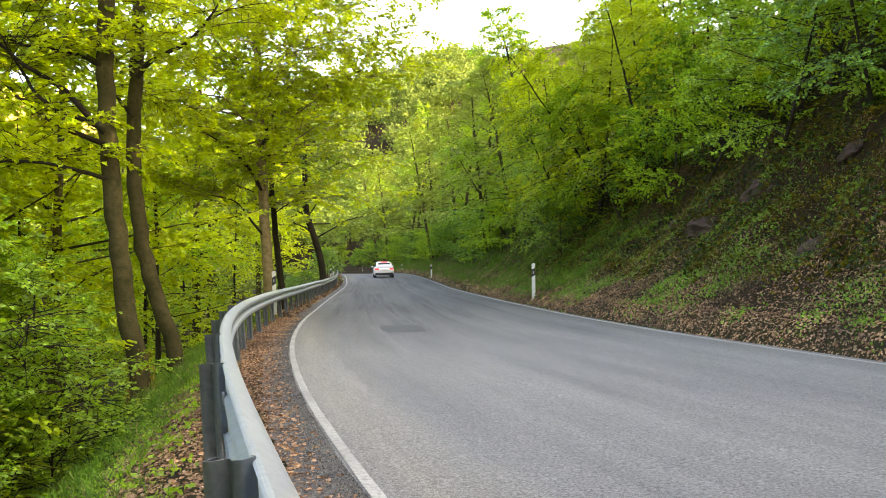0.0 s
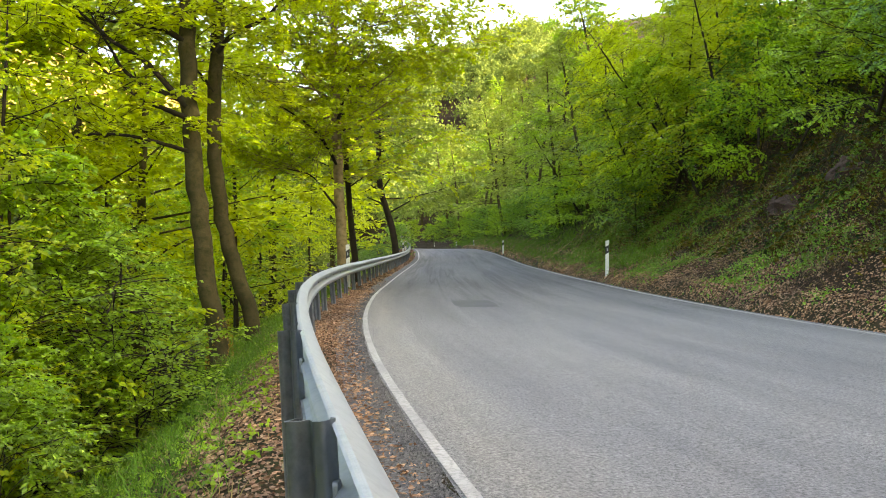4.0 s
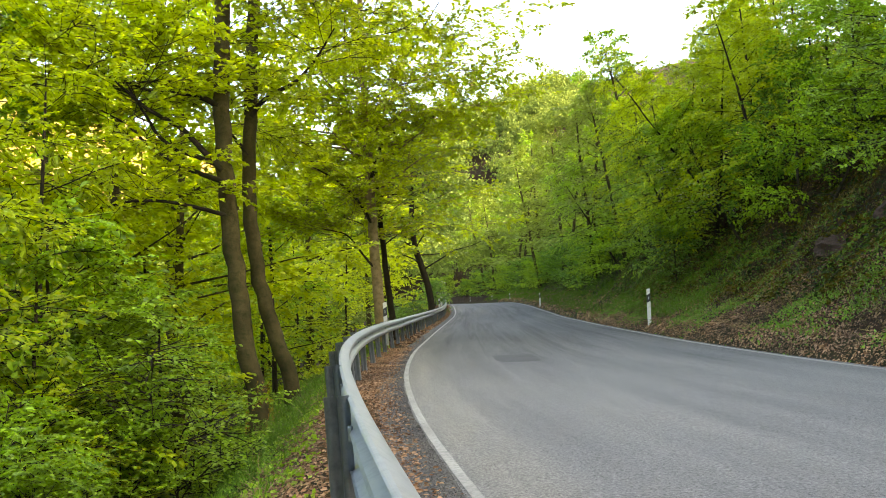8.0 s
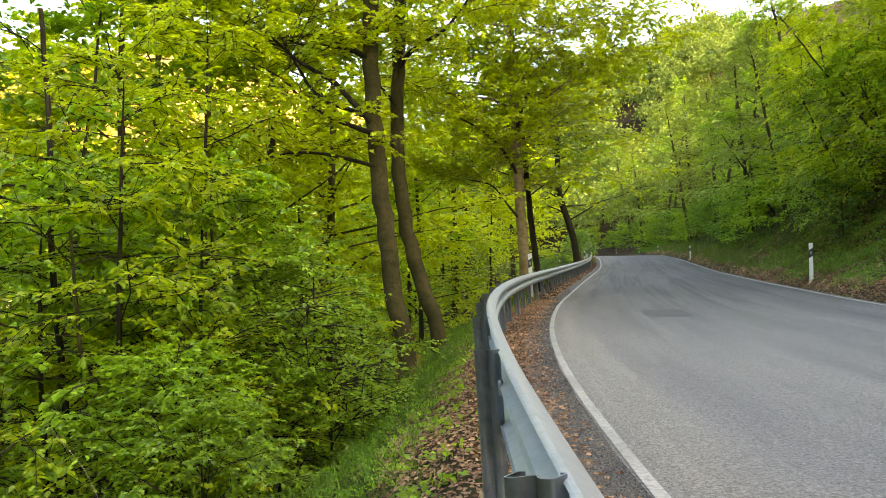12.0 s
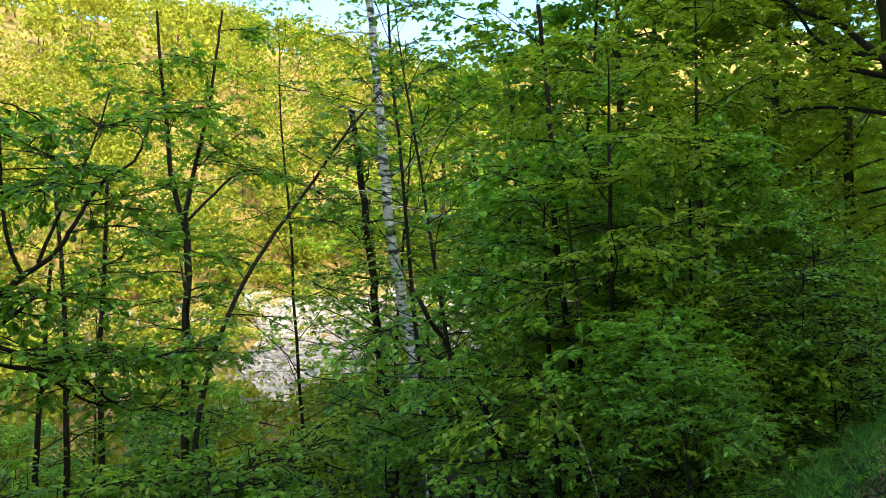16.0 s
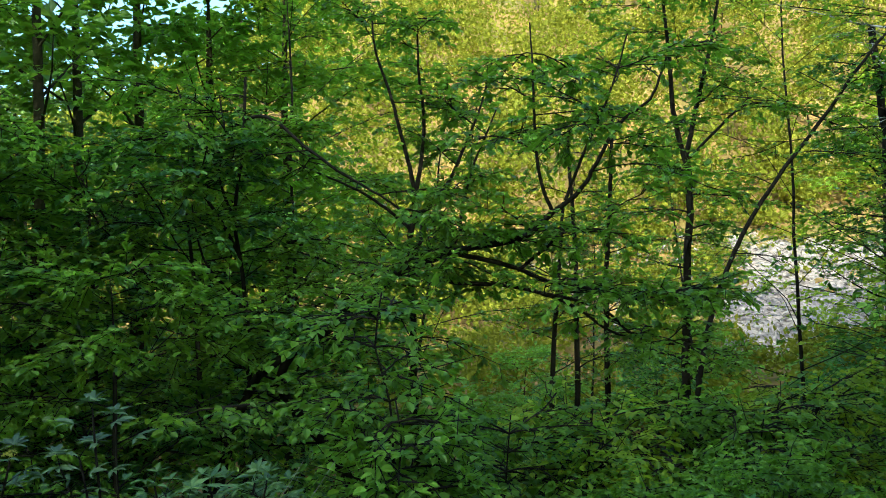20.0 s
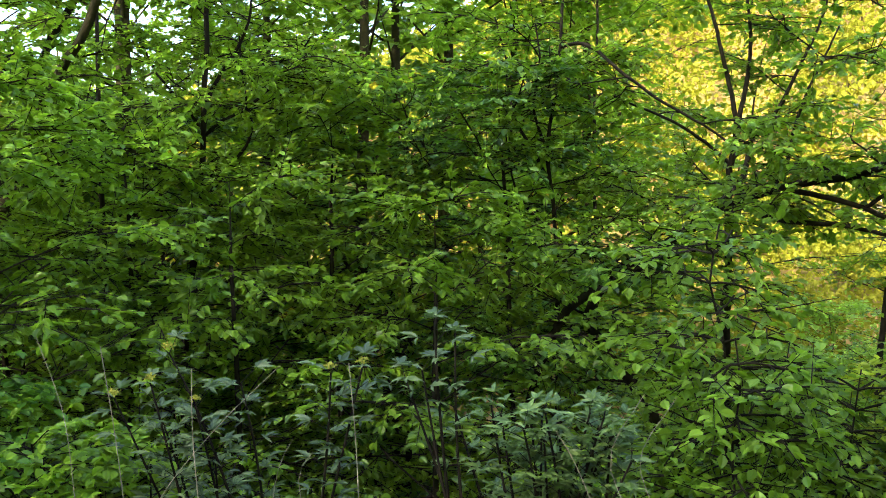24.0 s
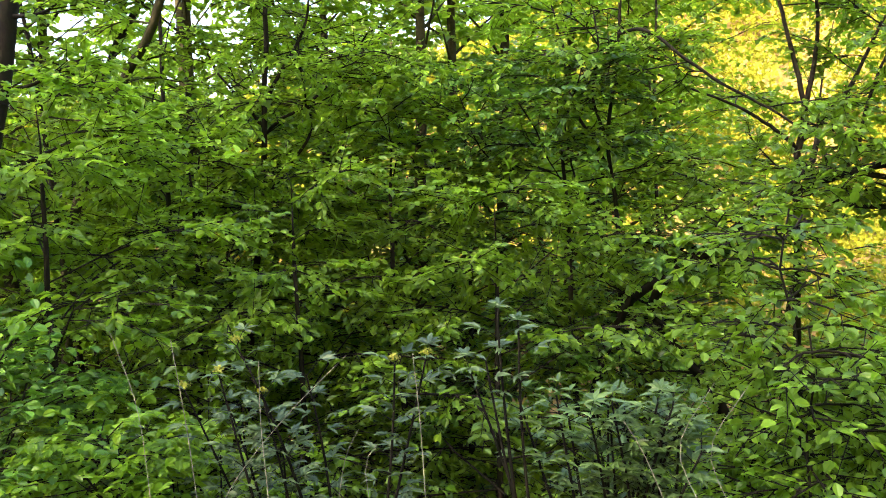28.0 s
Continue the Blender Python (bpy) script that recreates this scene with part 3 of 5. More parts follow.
def post_mesh():
    """Open sigma-shaped steel channel with a rounded flute and turned-in lips, 1.5 m long, its top at z = 0."""
    web = [(a, 0.026 * 0.5 * (1 + math.cos(math.pi * a / 0.030)) if abs(a) < 0.030 else 0.0) for a in np.linspace(0.043, -0.043, 19)]
    mid_line = [(0.036, 0.056), (0.046, 0.055), (0.049, 0.050), (0.049, 0.007), (0.047, 0.002)] + web + [(-0.047, 0.002), (-0.049, 0.007), (-0.049, 0.050), (-0.046, 0.055), (-0.036, 0.056)]
    c = np.array(mid_line)
    d = np.gradient(c, axis=0)
    nrm = np.stack([-d[:, 1], d[:, 0]], -1) / (np.linalg.norm(d, axis=1)[:, None] + 1e-9)
    loop = np.concatenate([c + nrm * 0.0022, (c - nrm * 0.0022)[::-1]])
    m = len(loop)
    v = [(a, b, z) for z in (0, -1.5) for a, b in loop]
    q = np.arange(m)
    f = np.stack([q, (q + 1) % m, (q + 1) % m + m, q + m], -1)
    top = np.array([[i, i + 1, m - 2 - i, m - 1 - i] for i in range(m // 2 - 1)])
    return np.array(v), [f, top]


def guard_rail():
    root = empty("guard_rail", Matrix(), "long curved galvanised steel guard rail on channel posts", "guard rail")
    for i, y0 in enumerate(np.arange(-13.97, 126, 4.0)):
        rail_beam(y0, y0 + 4.03, root)
    pv, pf = post_mesh()
    first = None
    bolt_me = spacer_me = None
    for i in range(-7, 62):
        y = POST_Y0 + i * POST_STEP
        k = float(line_slope(y))
        m = Matrix.Translation(across(y, -0.892, 0.81)) @ pose(0, 0, 0, 0, -4 + 1.2*math.sin(i*2.1), math.degrees(-math.atan(k)) * -1 - 0) 
        if first is None:
            first = link_mesh("post", pv, pf, STEEL_POST, root, smooth=True)
            bm = rounded_box(0.035, 0.04, 0.07, 0.010, 2)
            sp = part("spacer", bm, STEEL_POST, root)
            spacer_me = sp.data
            ob, s = first, sp
        else:
            ob, s = new("post", first.data), new("spacer", spacer_me)
            ob.parent = s.parent = root
        ob.matrix_world = m
        s.matrix_world = Matrix.Translation(across(y, -0.83, 0.65)) @ pose(0, 0, 0)
        if bolt_me is None:
            b = part("bolt", disc(0.016, 0.02, 8, pose(0, 0, 0, 0, 90, 0)), STEEL, root)
            bolt_me = b.data
        else:
            b = new("bolt", bolt_me)
            b.parent = root
        b.matrix_world = Matrix.Translation(across(y, -0.825, 0.65)) @ pose(0.012, 0, 0)
    return root


guard_rail()


# ---------- delineator posts ----------
def delineator(y, u, lift, height=1.0, turn=0, lean=0, first=[]):
    m = Matrix.Translation(across(y, u, lift)) @ pose(0, 0, 0, lean, lean, turn)
    if first:
        return copy_thing(first[0], m)
    root = empty("delineator_post", Matrix(), "white plastic roadside post with a slanted black band and reflector", "roadside post", "roadside posts")
    sec = [(-0.06, 0.0), (-0.05, -0.012), (0.05, -0.012), (0.06, 0.0), (0.045, 0.03), (0.012, 0.10), (-0.012, 0.10), (-0.045, 0.03)]

    def prism(z0, z1, grow, slant0=0.0, slant1=0.0):
        bm = bmesh.new()
        lo = [bm.verts.new((a*(1+grow), b*(1+grow), z0 + slant0*a/0.06)) for a, b in sec]
        hi = [bm.verts.new((a*(1+grow)*0.97, b*(1+grow)*0.97, z1 + slant1*a/0.06)) for a, b in sec]
        for i in range(8):
            bm.faces.new((lo[i], lo[(i+1) % 8], hi[(i+1) % 8], hi[i]))
        bm.faces.new(lo[::-1])
        bm.faces.new(hi)
        return bm
    part("post_body", prism(-0.35, height, 0.0, 0, 0.012), WHITE_POST, root)
    part("black_band", prism(height - 0.42, height - 0.17, 0.03, 0.035, 0.035), BLACK_POST, root, "slanted black band")
    part("reflector", rounded_box(0.026, 0.010, 0.09, 0.003, 1, (0, -0.016, height - 0.295)), STEEL, root, "small grey reflector")
    root.matrix_world = m
    first.append(root)
    return root


# right side, then the ones behind the rail
for y, u, lift, turn, lean in ((26.9, 7.15, 0.38, 8, 1), (69.4, 7.05, 0.28, 6, 0), (100.4, 7.4, 0.08, 8, -1), (119.3, 7.5, 0.10, 12, 0), (137, 7.5, 0.05, 20, 0),
                               (25.7, -1.16, 0.34, 5, -1), (66.7, -1.3, 0.23, 5, 1), (78, -1.2, 0.15, 5, 0), (92, -1.2, 0.1, 5, 0)):
    delineator(y, u, lift, 1.0, turn, lean)


# ---------- the car ----------
def paint(name, col, rough=0.35, metal=0.0, coat=0.0, emit=0.0):
    m, t, p = material(name)
    n = noise_tex(t, 4, 3)
    t.links.new(ramp(t, n.outputs[0], ((0.3, tuple(c * 0.92 for c in col)), (0.7, col))).outputs[0], p.inputs["Base Color"])
    p.inputs["Roughness"].default_value, p.inputs["Metallic"].default_value, p.inputs["Coat Weight"].default_value = rough, metal, coat
    if emit:
        p.inputs["Emission Color"].default_value, p.inputs["Emission Strength"].default_value = (*col, 1), emit
    return m


CAR_WHITE = paint("white_car_paint", (0.78, 0.79, 0.80), 0.3, 0, 0.6)
CAR_GLASS = paint("dark_car_glass", (0.015, 0.018, 0.02), 0.08)
TYRE = paint("tyre_rubber", (0.015, 0.015, 0.016), 0.85)
RIM = paint("alloy_rim", (0.5, 0.5, 0.52), 0.35, 0.9)
TAIL = paint("lit_red_tail_light", (0.80, 0.02, 0.02), 0.3, 0, 0.3, 0.22)
PLATE = paint("pale_plate", (0.7, 0.7, 0.66), 0.5)


def loft(rings, close=True):
    bm = bmesh.new()
    vs = [[bm.verts.new(p) for p in r] for r in rings]
    n = len(rings[0])
    for a, b in zip(vs, vs[1:]):
        for i in range(n):
            bm.faces.new((a[i], a[(i + 1) % n], b[(i + 1) % n], b[i]))
    bm.faces.new(vs[0][::-1])
    bm.faces.new(vs[-1])
    bmesh.ops.recalc_face_normals(bm, faces=bm.faces)
    return bm


def car_ring(y, w, z0, z1, r=0.12):
    h = w / 2
    return [(-h + r, y, z0), (h - r, y, z0), (h, y, z0 + r), (h, y, z1 - r), (h - r, y, z1), (-h + r, y, z1), (-h, y, z1 - r), (-h, y, z0 + r)]


def build_car():
    root = empty("car", Matrix(), "white hatchback driving away with lit red tail lights", "car")
    body = part("body", loft([car_ring(-2.12, 1.50, 0.42, 0.78), car_ring(-2.05, 1.70, 0.30, 0.92), car_ring(-1.6, 1.80, 0.22, 0.98), car_ring(-0.4, 1.80, 0.20, 0.98), car_ring(0.9, 1.80, 0.20, 0.94), car_ring(1.7, 1.74, 0.24, 0.82), car_ring(2.1, 1.55, 0.34, 0.68)]), CAR_WHITE, root, smooth=True)
    part("cabin", loft([car_ring(-1.98, 1.46, 0.90, 1.08, 0.05), car_ring(-1.55, 1.38, 0.90, 1.42, 0.12), car_ring(-0.6, 1.36, 0.90, 1.47, 0.14), car_ring(0.25, 1.36, 0.90, 1.42, 0.12), car_ring(1.05, 1.50, 0.88, 0.96, 0.03)]), CAR_WHITE, root, smooth=True)
    part("rear_window", rounded_box(1.12, 0.03, 0.34, 0.012, 2), CAR_GLASS, root, "dark rear window").matrix_world = pose(0, -1.80, 1.20, -51 + 20, 0, 0)
    for s in (-1, 1):
        part("side_window", rounded_box(0.03, 1.7, 0.30, 0.012, 2), CAR_GLASS, root, "dark side window").matrix_world = pose(s * 0.70, -0.5, 1.20, 0, s * -5, 0)
        part("tail_light", rounded_box(0.34, 0.10, 0.15, 0.03, 2), TAIL, root, "lit red tail light").matrix_world = pose(s * 0.66, -2.07, 0.80, 0, 0, s * 12)
        part("door_mirror", rounded_box(0.18, 0.10, 0.12, 0.03, 2), CAR_WHITE, root).matrix_world = pose(s * 0.98, 0.55, 1.0)
        for y in (-1.3, 1.35):
            w = empty("wheel", Matrix(), "black tyre on an alloy rim", "")
            w.parent = root
            w.matrix_world = pose(s * 0.80, y, 0.31)
            part("tyre", disc(0.31, 0.20, 24, pose(0, 0, 0, 0, 90, 0)), TYRE, w)
            part("rim", disc(0.20, 0.215, 16, pose(0, 0, 0, 0, 90, 0)), RIM, w)
    part("brake_light", rounded_box(0.62, 0.05, 0.07, 0.015, 2), TAIL, root, "lit red high brake light").matrix_world = pose(0, -1.62, 1.43)
    part("number_plate", rounded_box(0.52, 0.02, 0.11, 0.005, 1), PLATE, root, "pale plate").matrix_world = pose(0, -2.13, 0.66)
    part("bumper", rounded_box(1.66, 0.16, 0.22, 0.06, 3), paint("dark_bumper", (0.03, 0.03, 0.032), 0.6), root, "dark lower bumper").matrix_world = pose(0, -2.08, 0.36)
    return root


car = build_car()


# ---------- vegetation: kinds ----------
def stand(tree, x, y, turn=0.0, size=1.0, sink=0.15, tilt=(0, 0)):
    z = float(ground_z(x, y))
    ob = copy_thing(tree, pose(x, y, z - sink, tilt[0], tilt[1], turn))
    ob.scale = (size, size, size)
    return ob


def remove(tree):
    for o in (*tree.children_recursive, tree):
        bpy.data.objects.remove(o)


def scatter(name, mat, label, category, seed, count, y0, y1, u0, u1, size, flat, keep=None, lift=0.01, stand_up=False, six=False, width=0.62):
    """Loose leaves or blades over a stretch of ground, one object of many."""
    rng = np.random.default_rng(seed)
    y = rng.uniform(y0, y1, count)
    u = rng.uniform(u0, u1, count)
    if keep is not None:
        k = keep(u, y, rng)
        y, u = y[k], u[k]
    k = line_slope(y)
    n = np.hypot(1, k)
    x, y = line_x(y) + u / n, y - u * k / n
    z = ground_z(x, y)
    e = 0.15
    nx, ny = -(ground_z(x + e, y) - z) / e, -(ground_z(x, y + e) - z) / e
    nrm = np.stack([nx, ny, np.ones(len(x))], -1)
    nrm /= np.linalg.norm(nrm, axis=1)[:, None]
    base = np.stack([x, y, z], -1) + nrm * (lift * rng.uniform(0.5, 3, len(x)))[:, None]
    b = Builder()
    if stand_up:
        along = np.array([0, 0, 1.0]) + rng.normal(0, flat, (len(x), 3))
        normal = rng.normal(0, 1, (len(x), 3))
    else:
        along = rng.normal(0, 1, (len(x), 3))
        along -= nrm * (along * nrm).sum(1)[:, None]
        normal = nrm + rng.normal(0, flat, (len(x), 3))
    b.leaves(base, along, normal, size * rng.uniform(0.5, 1.3, len(x)), width, six, 0.14 if not stand_up else 0.05)
    return tagged(b.put_leaves(name, mat), label, category, kind="stuff")


def hero(name, label, stems, bark, leafmat, seed, boughs, bough_len, leaf, sides=5, fans=4, per_fan=9, start=0.3, six=False, category="tree", sink=True, trunk_name="trunk", up=0.25, bare=0.15, limb_share=0.35):
    """A single tree by its own stems: each stem is (points, radius at the foot, radius at the tip). The first reaches the ground."""
    rng = np.random.default_rng(seed)
    stems = [(np.array(p, float), a, c) for p, a, c in stems]
    p0 = stems[0][0][0]
    foot = np.array([p0[0], p0[1], float(ground_z(p0[0], p0[1])) - 0.2])
    root = empty(name, Matrix.Translation(foot), label, category)
    bb = Builder()
    for i, (p, a, c) in enumerate(stems):
        if i == 0 and sink and foot[2] < p[0][2] - 0.05:
            p = np.concatenate([[foot], p])
        q = p - foot
        s = np.concatenate([[0], np.cumsum(np.linalg.norm(np.diff(q, axis=0), axis=1))])
        s /= s[-1]
        t = np.linspace(0, 1, 5 * (len(q) - 1) + 1)
        fine = np.stack([hermite(s, q[:, k], t) for k in range(3)], -1)
        fine[1:-1] += rng.normal(0, min(c, 0.05) * 0.25, (len(fine) - 2, 3))
        rad = a + (c - a) * t
        if i == 0:
            rad[0] *= 1.5
            rad[1] *= 1.2
        bt = Builder()
        bt.tube(fine, rad, 12 if a > 0.1 else 7)
        bt.put_tubes(trunk_name if i == 0 else "limb", bark if i == 0 else DARK_BARK, root)
        n = boughs if i == 0 else max(3, int(boughs * limb_share))
        for k in range(n):
            f = start + (1 - start) * (k + rng.uniform(0, 1)) / n if i == 0 else rng.uniform(bare, 1)
            j = min(len(fine) - 2, int(f * (len(fine) - 1)))
            pt = fine[j]
            az = k * 2.39996 + rng.uniform(-0.6, 0.6) + i
            d = np.array([math.cos(az), math.sin(az), up + rng.uniform(-0.2, 0.35)])
            ln = bough_len * rng.uniform(0.6, 1.25) * (1.1 - 0.5 * f)
            lp = curve_pts(pt, d, ln, 6, rng, 0.05, 0.12)
            bb.tube(lp, np.linspace(max(0.008, rad[j] * 0.28), 0.006, 6), 5)
            for m in range(sides):
                g = 0.2 + 0.8 * (m + rng.uniform(0, 1)) / sides
                kk = min(4, int(g * 5))
                sp = lp[kk] + (lp[kk + 1] - lp[kk]) * (g * 5 - kk if g < 1 else 1)
                ld = unit(lp[kk + 1] - lp[kk])
                sv = unit(np.cross(ld, [0, 0, 1])) * (1 if m % 2 else -1)
                sl = ln * 0.4 * (1.2 - 0.7 * g) + 0.2
                bp = curve_pts(sp, unit(ld * 0.7 + sv * rng.uniform(0.4, 1.0) + np.array([0, 0, rng.uniform(-0.1, 0.2)])), sl, 4, rng, 0.06, 0.12)
                bb.tube(bp, np.linspace(0.008, 0.003, 4), 3)
                for w in range(fans):
                    h = (w + 0.6) / fans * 3
                    hh = min(2, int(h))
                    fan_of_leaves(bb, bp[hh] + (bp[hh + 1] - bp[hh]) * (h - hh), unit(unit(bp[hh + 1] - bp[hh]) * 0.8 + rng.normal(0, 0.5, 3) * np.array([1, 1, 0.5])), 0.22 + 0.18 * sl, per_fan, leaf, rng, six)
    if bb.tv:
        bb.put_tubes("bough", bark, root)
    if bb.lv:
        bb.put_leaves("crown", leafmat, root)
    return root


FOREST = "trees of the wooded valley side"
tall = [make_tree(10 + i, 17 + i, 0.20 + 0.02*i, 0.18, 4.4, 0.29, 24, 6, 4, 11, BARK, (LEAF_YOUNG, LEAF_PALE, LEAF)[i], "beech_tree", up=0.5, label="tall beech tree in fresh spring leaf on the slope", group=FOREST, trunk_sides=9, twig=False, bushy=1.5) for i in range(3)]
mid = [make_tree(20 + i, 9 + 1.5*i, 0.10, 0.06, 3.0, 0.18, 24, 7, 5, 9, DARK_BARK, (LEAF, LEAF_YOUNG, LEAF_DEEP)[i], "beech_tree", up=0.35, label="half-grown beech with flat layers of green leaves", group=FOREST, trunk_sides=8, bushy=1.2, twig=False) for i in range(3)]
young = [make_tree(30 + i, 5.4 + 0.8*i, 0.05, 0.05, 1.9, 0.085, 24, 7, 4, 16, DARK_BARK, (LEAF, LEAF_DEEP, LEAF_YOUNG)[i], "young_beech", up=0.3, label="young beech with flat layers of green leaves", group="young trees of the valley side", trunk_sides=7, six=True) for i in range(3)]
shrub = [make_tree(50 + i, 3.0, 0.035, 0.03, 1.6, 0.16, 18, 6, 4, 6, DARK_BARK, (LEAF, LEAF_DEEP)[i], "shrub", up=0.7, label="leafy green shrub on the slope", group="shrubs", trunk_sides=5, twig=False) for i in range(2)]

bush = [make_tree(60 + i, 2.9, 0.03, 0.03, 1.35, 0.082, 20, 6, 4, 13, DARK_BARK, (LEAF, LEAF_DEEP, LEAF_YOUNG)[i], "shrub", up=0.8, label="leafy green shrub on the bank", group="shrubs", trunk_sides=5, six=True, twig=False) for i in range(3)]
veil = [make_tree(70 + i, 10.5 + 1.6*i, 0.055, 0.12, 2.4, 0.135, 24, 5, 3, 7, DARK_BARK, (LEAF_DEEP, LEAF, LEAF_YOUNG)[i], "young_tree", up=0.6, label="slim dark-stemmed tree with thin green foliage below the bank", group="slim trees below the bank", trunk_sides=7) for i in range(3)]
rng = np.random.default_rng(5)
placed = []


def spread(kinds, count, y0, y1, u0, u1, gap, s0, s1, clear=None):
    n = tries = 0
    while n < count and tries < count * 30:
        tries += 1
        y, u = rng.uniform(y0, y1), rng.uniform(u0, u1)
        x = float(line_x(y)) + u
        if any((x-a)**2 + (y-b)**2 < gap*gap for a, b in placed) or (clear and clear(x, y)):
            continue
        placed.append((x, y))
        stand(kinds[int(rng.integers(len(kinds)))], x, y, rng.uniform(0, 360), rng.uniform(s0, s1))
        n += 1


def yaw_of(x, y):
    return math.degrees(math.atan2(-x, y))


# young trees by bearing (degrees to the left of +y), distance, kind and size
for a, d, k, s, turn in ((33, 8.8, 0, 0.72, 70), (38, 8.2, 2, 0.75, 140), (42, 9.0, 0, 0.85, 200), (33, 11.5, 2, 1.0, 99), (40, 12.5, 0, 1.15, 33),
                         (99, 9.6, 1, 1.1, 15), (104, 7.8, 0, 0.95, 130), (110, 9.8, 0, 1.15, 220), (117, 8.2, 0, 0.95, 310), (124, 9.4, 0, 1.1, 65), (131, 7.2, 0, 0.9, 190), (139, 8.6, 0, 1.0, 250), (146, 7.5, 1, 0.9, 5), (106, 12.0, 1, 1.2, 80), (113, 13.5, 0, 1.2, 10), (121, 12.5, 1, 1.2, 290), (130, 13.0, 0, 1.2, 120), (90, 13.0, 1, 0.7, 200)):
    x, y = -math.sin(radians(a)) * d, math.cos(radians(a)) * d
    placed.append((x, y))
    stand(young[k], x, y, turn, s)
for a, d, s, turn in ((35, 6.9, 0.6, 12), (31, 8.8, 0.75, 140), (28.5, 8.0, 0.5, 77), (33, 6.2, 0.45, 160), (62, 6.2, 0.6, 0), (70, 5.6, 0.6, 50), (84, 5.2, 0.6, 100), (92, 6.4, 0.75, 200), (128, 5.4, 0.8, 300), (136, 6.0, 0.9, 170), (144, 5.4, 0.5, 222), (56, 7.4, 0.55, 20), (50, 6.8, 0.45, 90), (77, 8.8, 0.95, 77), (66, 10.5, 0.8, 0), (60, 13, 0.8, 40), (74, 14, 1.0, 200), (54, 12, 1.0, 300), (82, 15, 1.2, 150)):
    x, y = -math.sin(radians(a)) * d, math.cos(radians(a)) * d
    placed.append((x, y))
    stand(bush[1 if a > 130 else 0 if a > 110 or a < 36 else int(turn) % 2], x, y, turn, s)
for a, d, k, s, turn in ((47, 12, 1, 0.8, 20), (51, 16, 2, 1.0, 70), (55, 19, 0, 1.1, 10), (60, 24, 2, 1.1, 140), (66, 30, 1, 1.05, 33), (74, 28, 0, 0.9, 250), (88, 17, 1, 0.95, 111), (93, 15, 2, 1.0, 45), (97, 19, 1, 1.1, 200), (43, 14, 0, 1.1, 310), (125, 10.5, 1, 0.9, 80), (129, 12.0, 1, 0.95, 190)):
    x, y = -math.sin(radians(a)) * d, math.cos(radians(a)) * d
    placed.append((x, y))
    stand(veil[k], x, y, turn, s, tilt=(7 * math.sin(a), 9 * math.cos(3 * a)))
for a, d, k, s, turn in ((26.5, 9.4, 0, 0.5, 300), (30, 10.2, 0, 0.6, 40)):
    stand(young[k], -math.sin(radians(a)) * d, math.cos(radians(a)) * d, turn, s)
window = lambda x, y: math.hypot(x, y) < 11 or (50 < yaw_of(x, y) < 94 and math.hypot(x, y) < 60)
spread([mid[1], mid[1], mid[0]], 20, 6, 45, -20, -5.0, 2.6, 0.7, 1.05, lambda x, y: window(x, y) or (yaw_of(x, y) < 31 and y < 15.5))
spread(mid, 13, -30, 6, -24, -9, 2.6, 0.7, 1.1, window)
spread([tall[2], tall[0], tall[1], tall[0]], 34, 22, 105, -36, -5.5, 3.2, 0.8, 1.15)
spread(tall, 22, -36, 6, -44, -15, 3.4, 0.7, 1.0, window)
for a, d, s in ((94, 21, 0.85), (97, 26, 0.95), (99, 18, 0.75), (107, 15, 0.7), (109, 12.5, 0.62), (103.5, 17, 0.8), (115, 18, 0.8), (123, 15, 0.7), (131, 17, 0.75), (139, 15, 0.7), (134, 13.5, 0.6)):
    stand(tall[2], -math.sin(radians(a)) * d, math.cos(radians(a)) * d, a * 7, s)
for a, d, s in ((36, 19, 0.7), (40.5, 23, 0.75), (45, 20, 0.68), (48, 27, 0.8), (33, 25, 0.8), (29, 20, 0.75), (25, 24, 0.8), (38.5, 16, 0.6)):
    stand(tall[0 if d > 18 else 2], -math.sin(radians(a)) * d, math.cos(radians(a)) * d, a * 7, s)
for x, y, s, turn in ((-12.5, 42, 1.15, 160),):
    placed.append((x, y))
    stand(tall[0], x, y, turn, s)
# the slope beside the road
for y, u, k, s, turn in ((15, 11.8, 1, 0.9, 50), (18, 11.4, 0, 1.0, 100), (20.5, 12.4, 2, 1.0, 150), (23, 11.2, 0, 1.1, 200), (26, 11.8, 1, 1.1, 250), (28.5, 10.8, 0, 1.1, 300), (31, 11.6, 2, 1.2, 350), (34, 10.6, 0, 1.1, 40), (37, 11.2, 2, 1.2, 90), (41, 10.4, 0, 1.2, 140), (45, 10.8, 2, 1.2, 190), (50, 10.2, 0, 1.2, 20)):
    p = across(y, u)
    placed.append((p.x, p.y))
    stand(young[k], p.x, p.y, turn, s, tilt=(0, -32))
for y, u, s, turn in ((48, 10.5, 0.75, 0), (55, 9.6, 0.85, 60), (62, 10.2, 0.95, 130), (69, 9.4, 1.0, 200), (77, 10.4, 1.05, 280), (86, 9.2, 1.05, 20), (95, 10.5, 1.1, 90), (104, 9.4, 1.1, 160), (114, 10.4, 1.1, 230), (125, 9.2, 1.15, 300), (137, 10.2, 1.15, 45), (58, 14, 0.95, 10), (72, 14.5, 1.05, 100), (88, 15, 1.1, 190), (106, 14, 1.1, 280)):
    p = across(y, u)
    placed.append((p.x, p.y))
    stand(tall[2 if turn % 20 else 1], p.x, p.y, turn, s * 0.8, tilt=(0, -10))
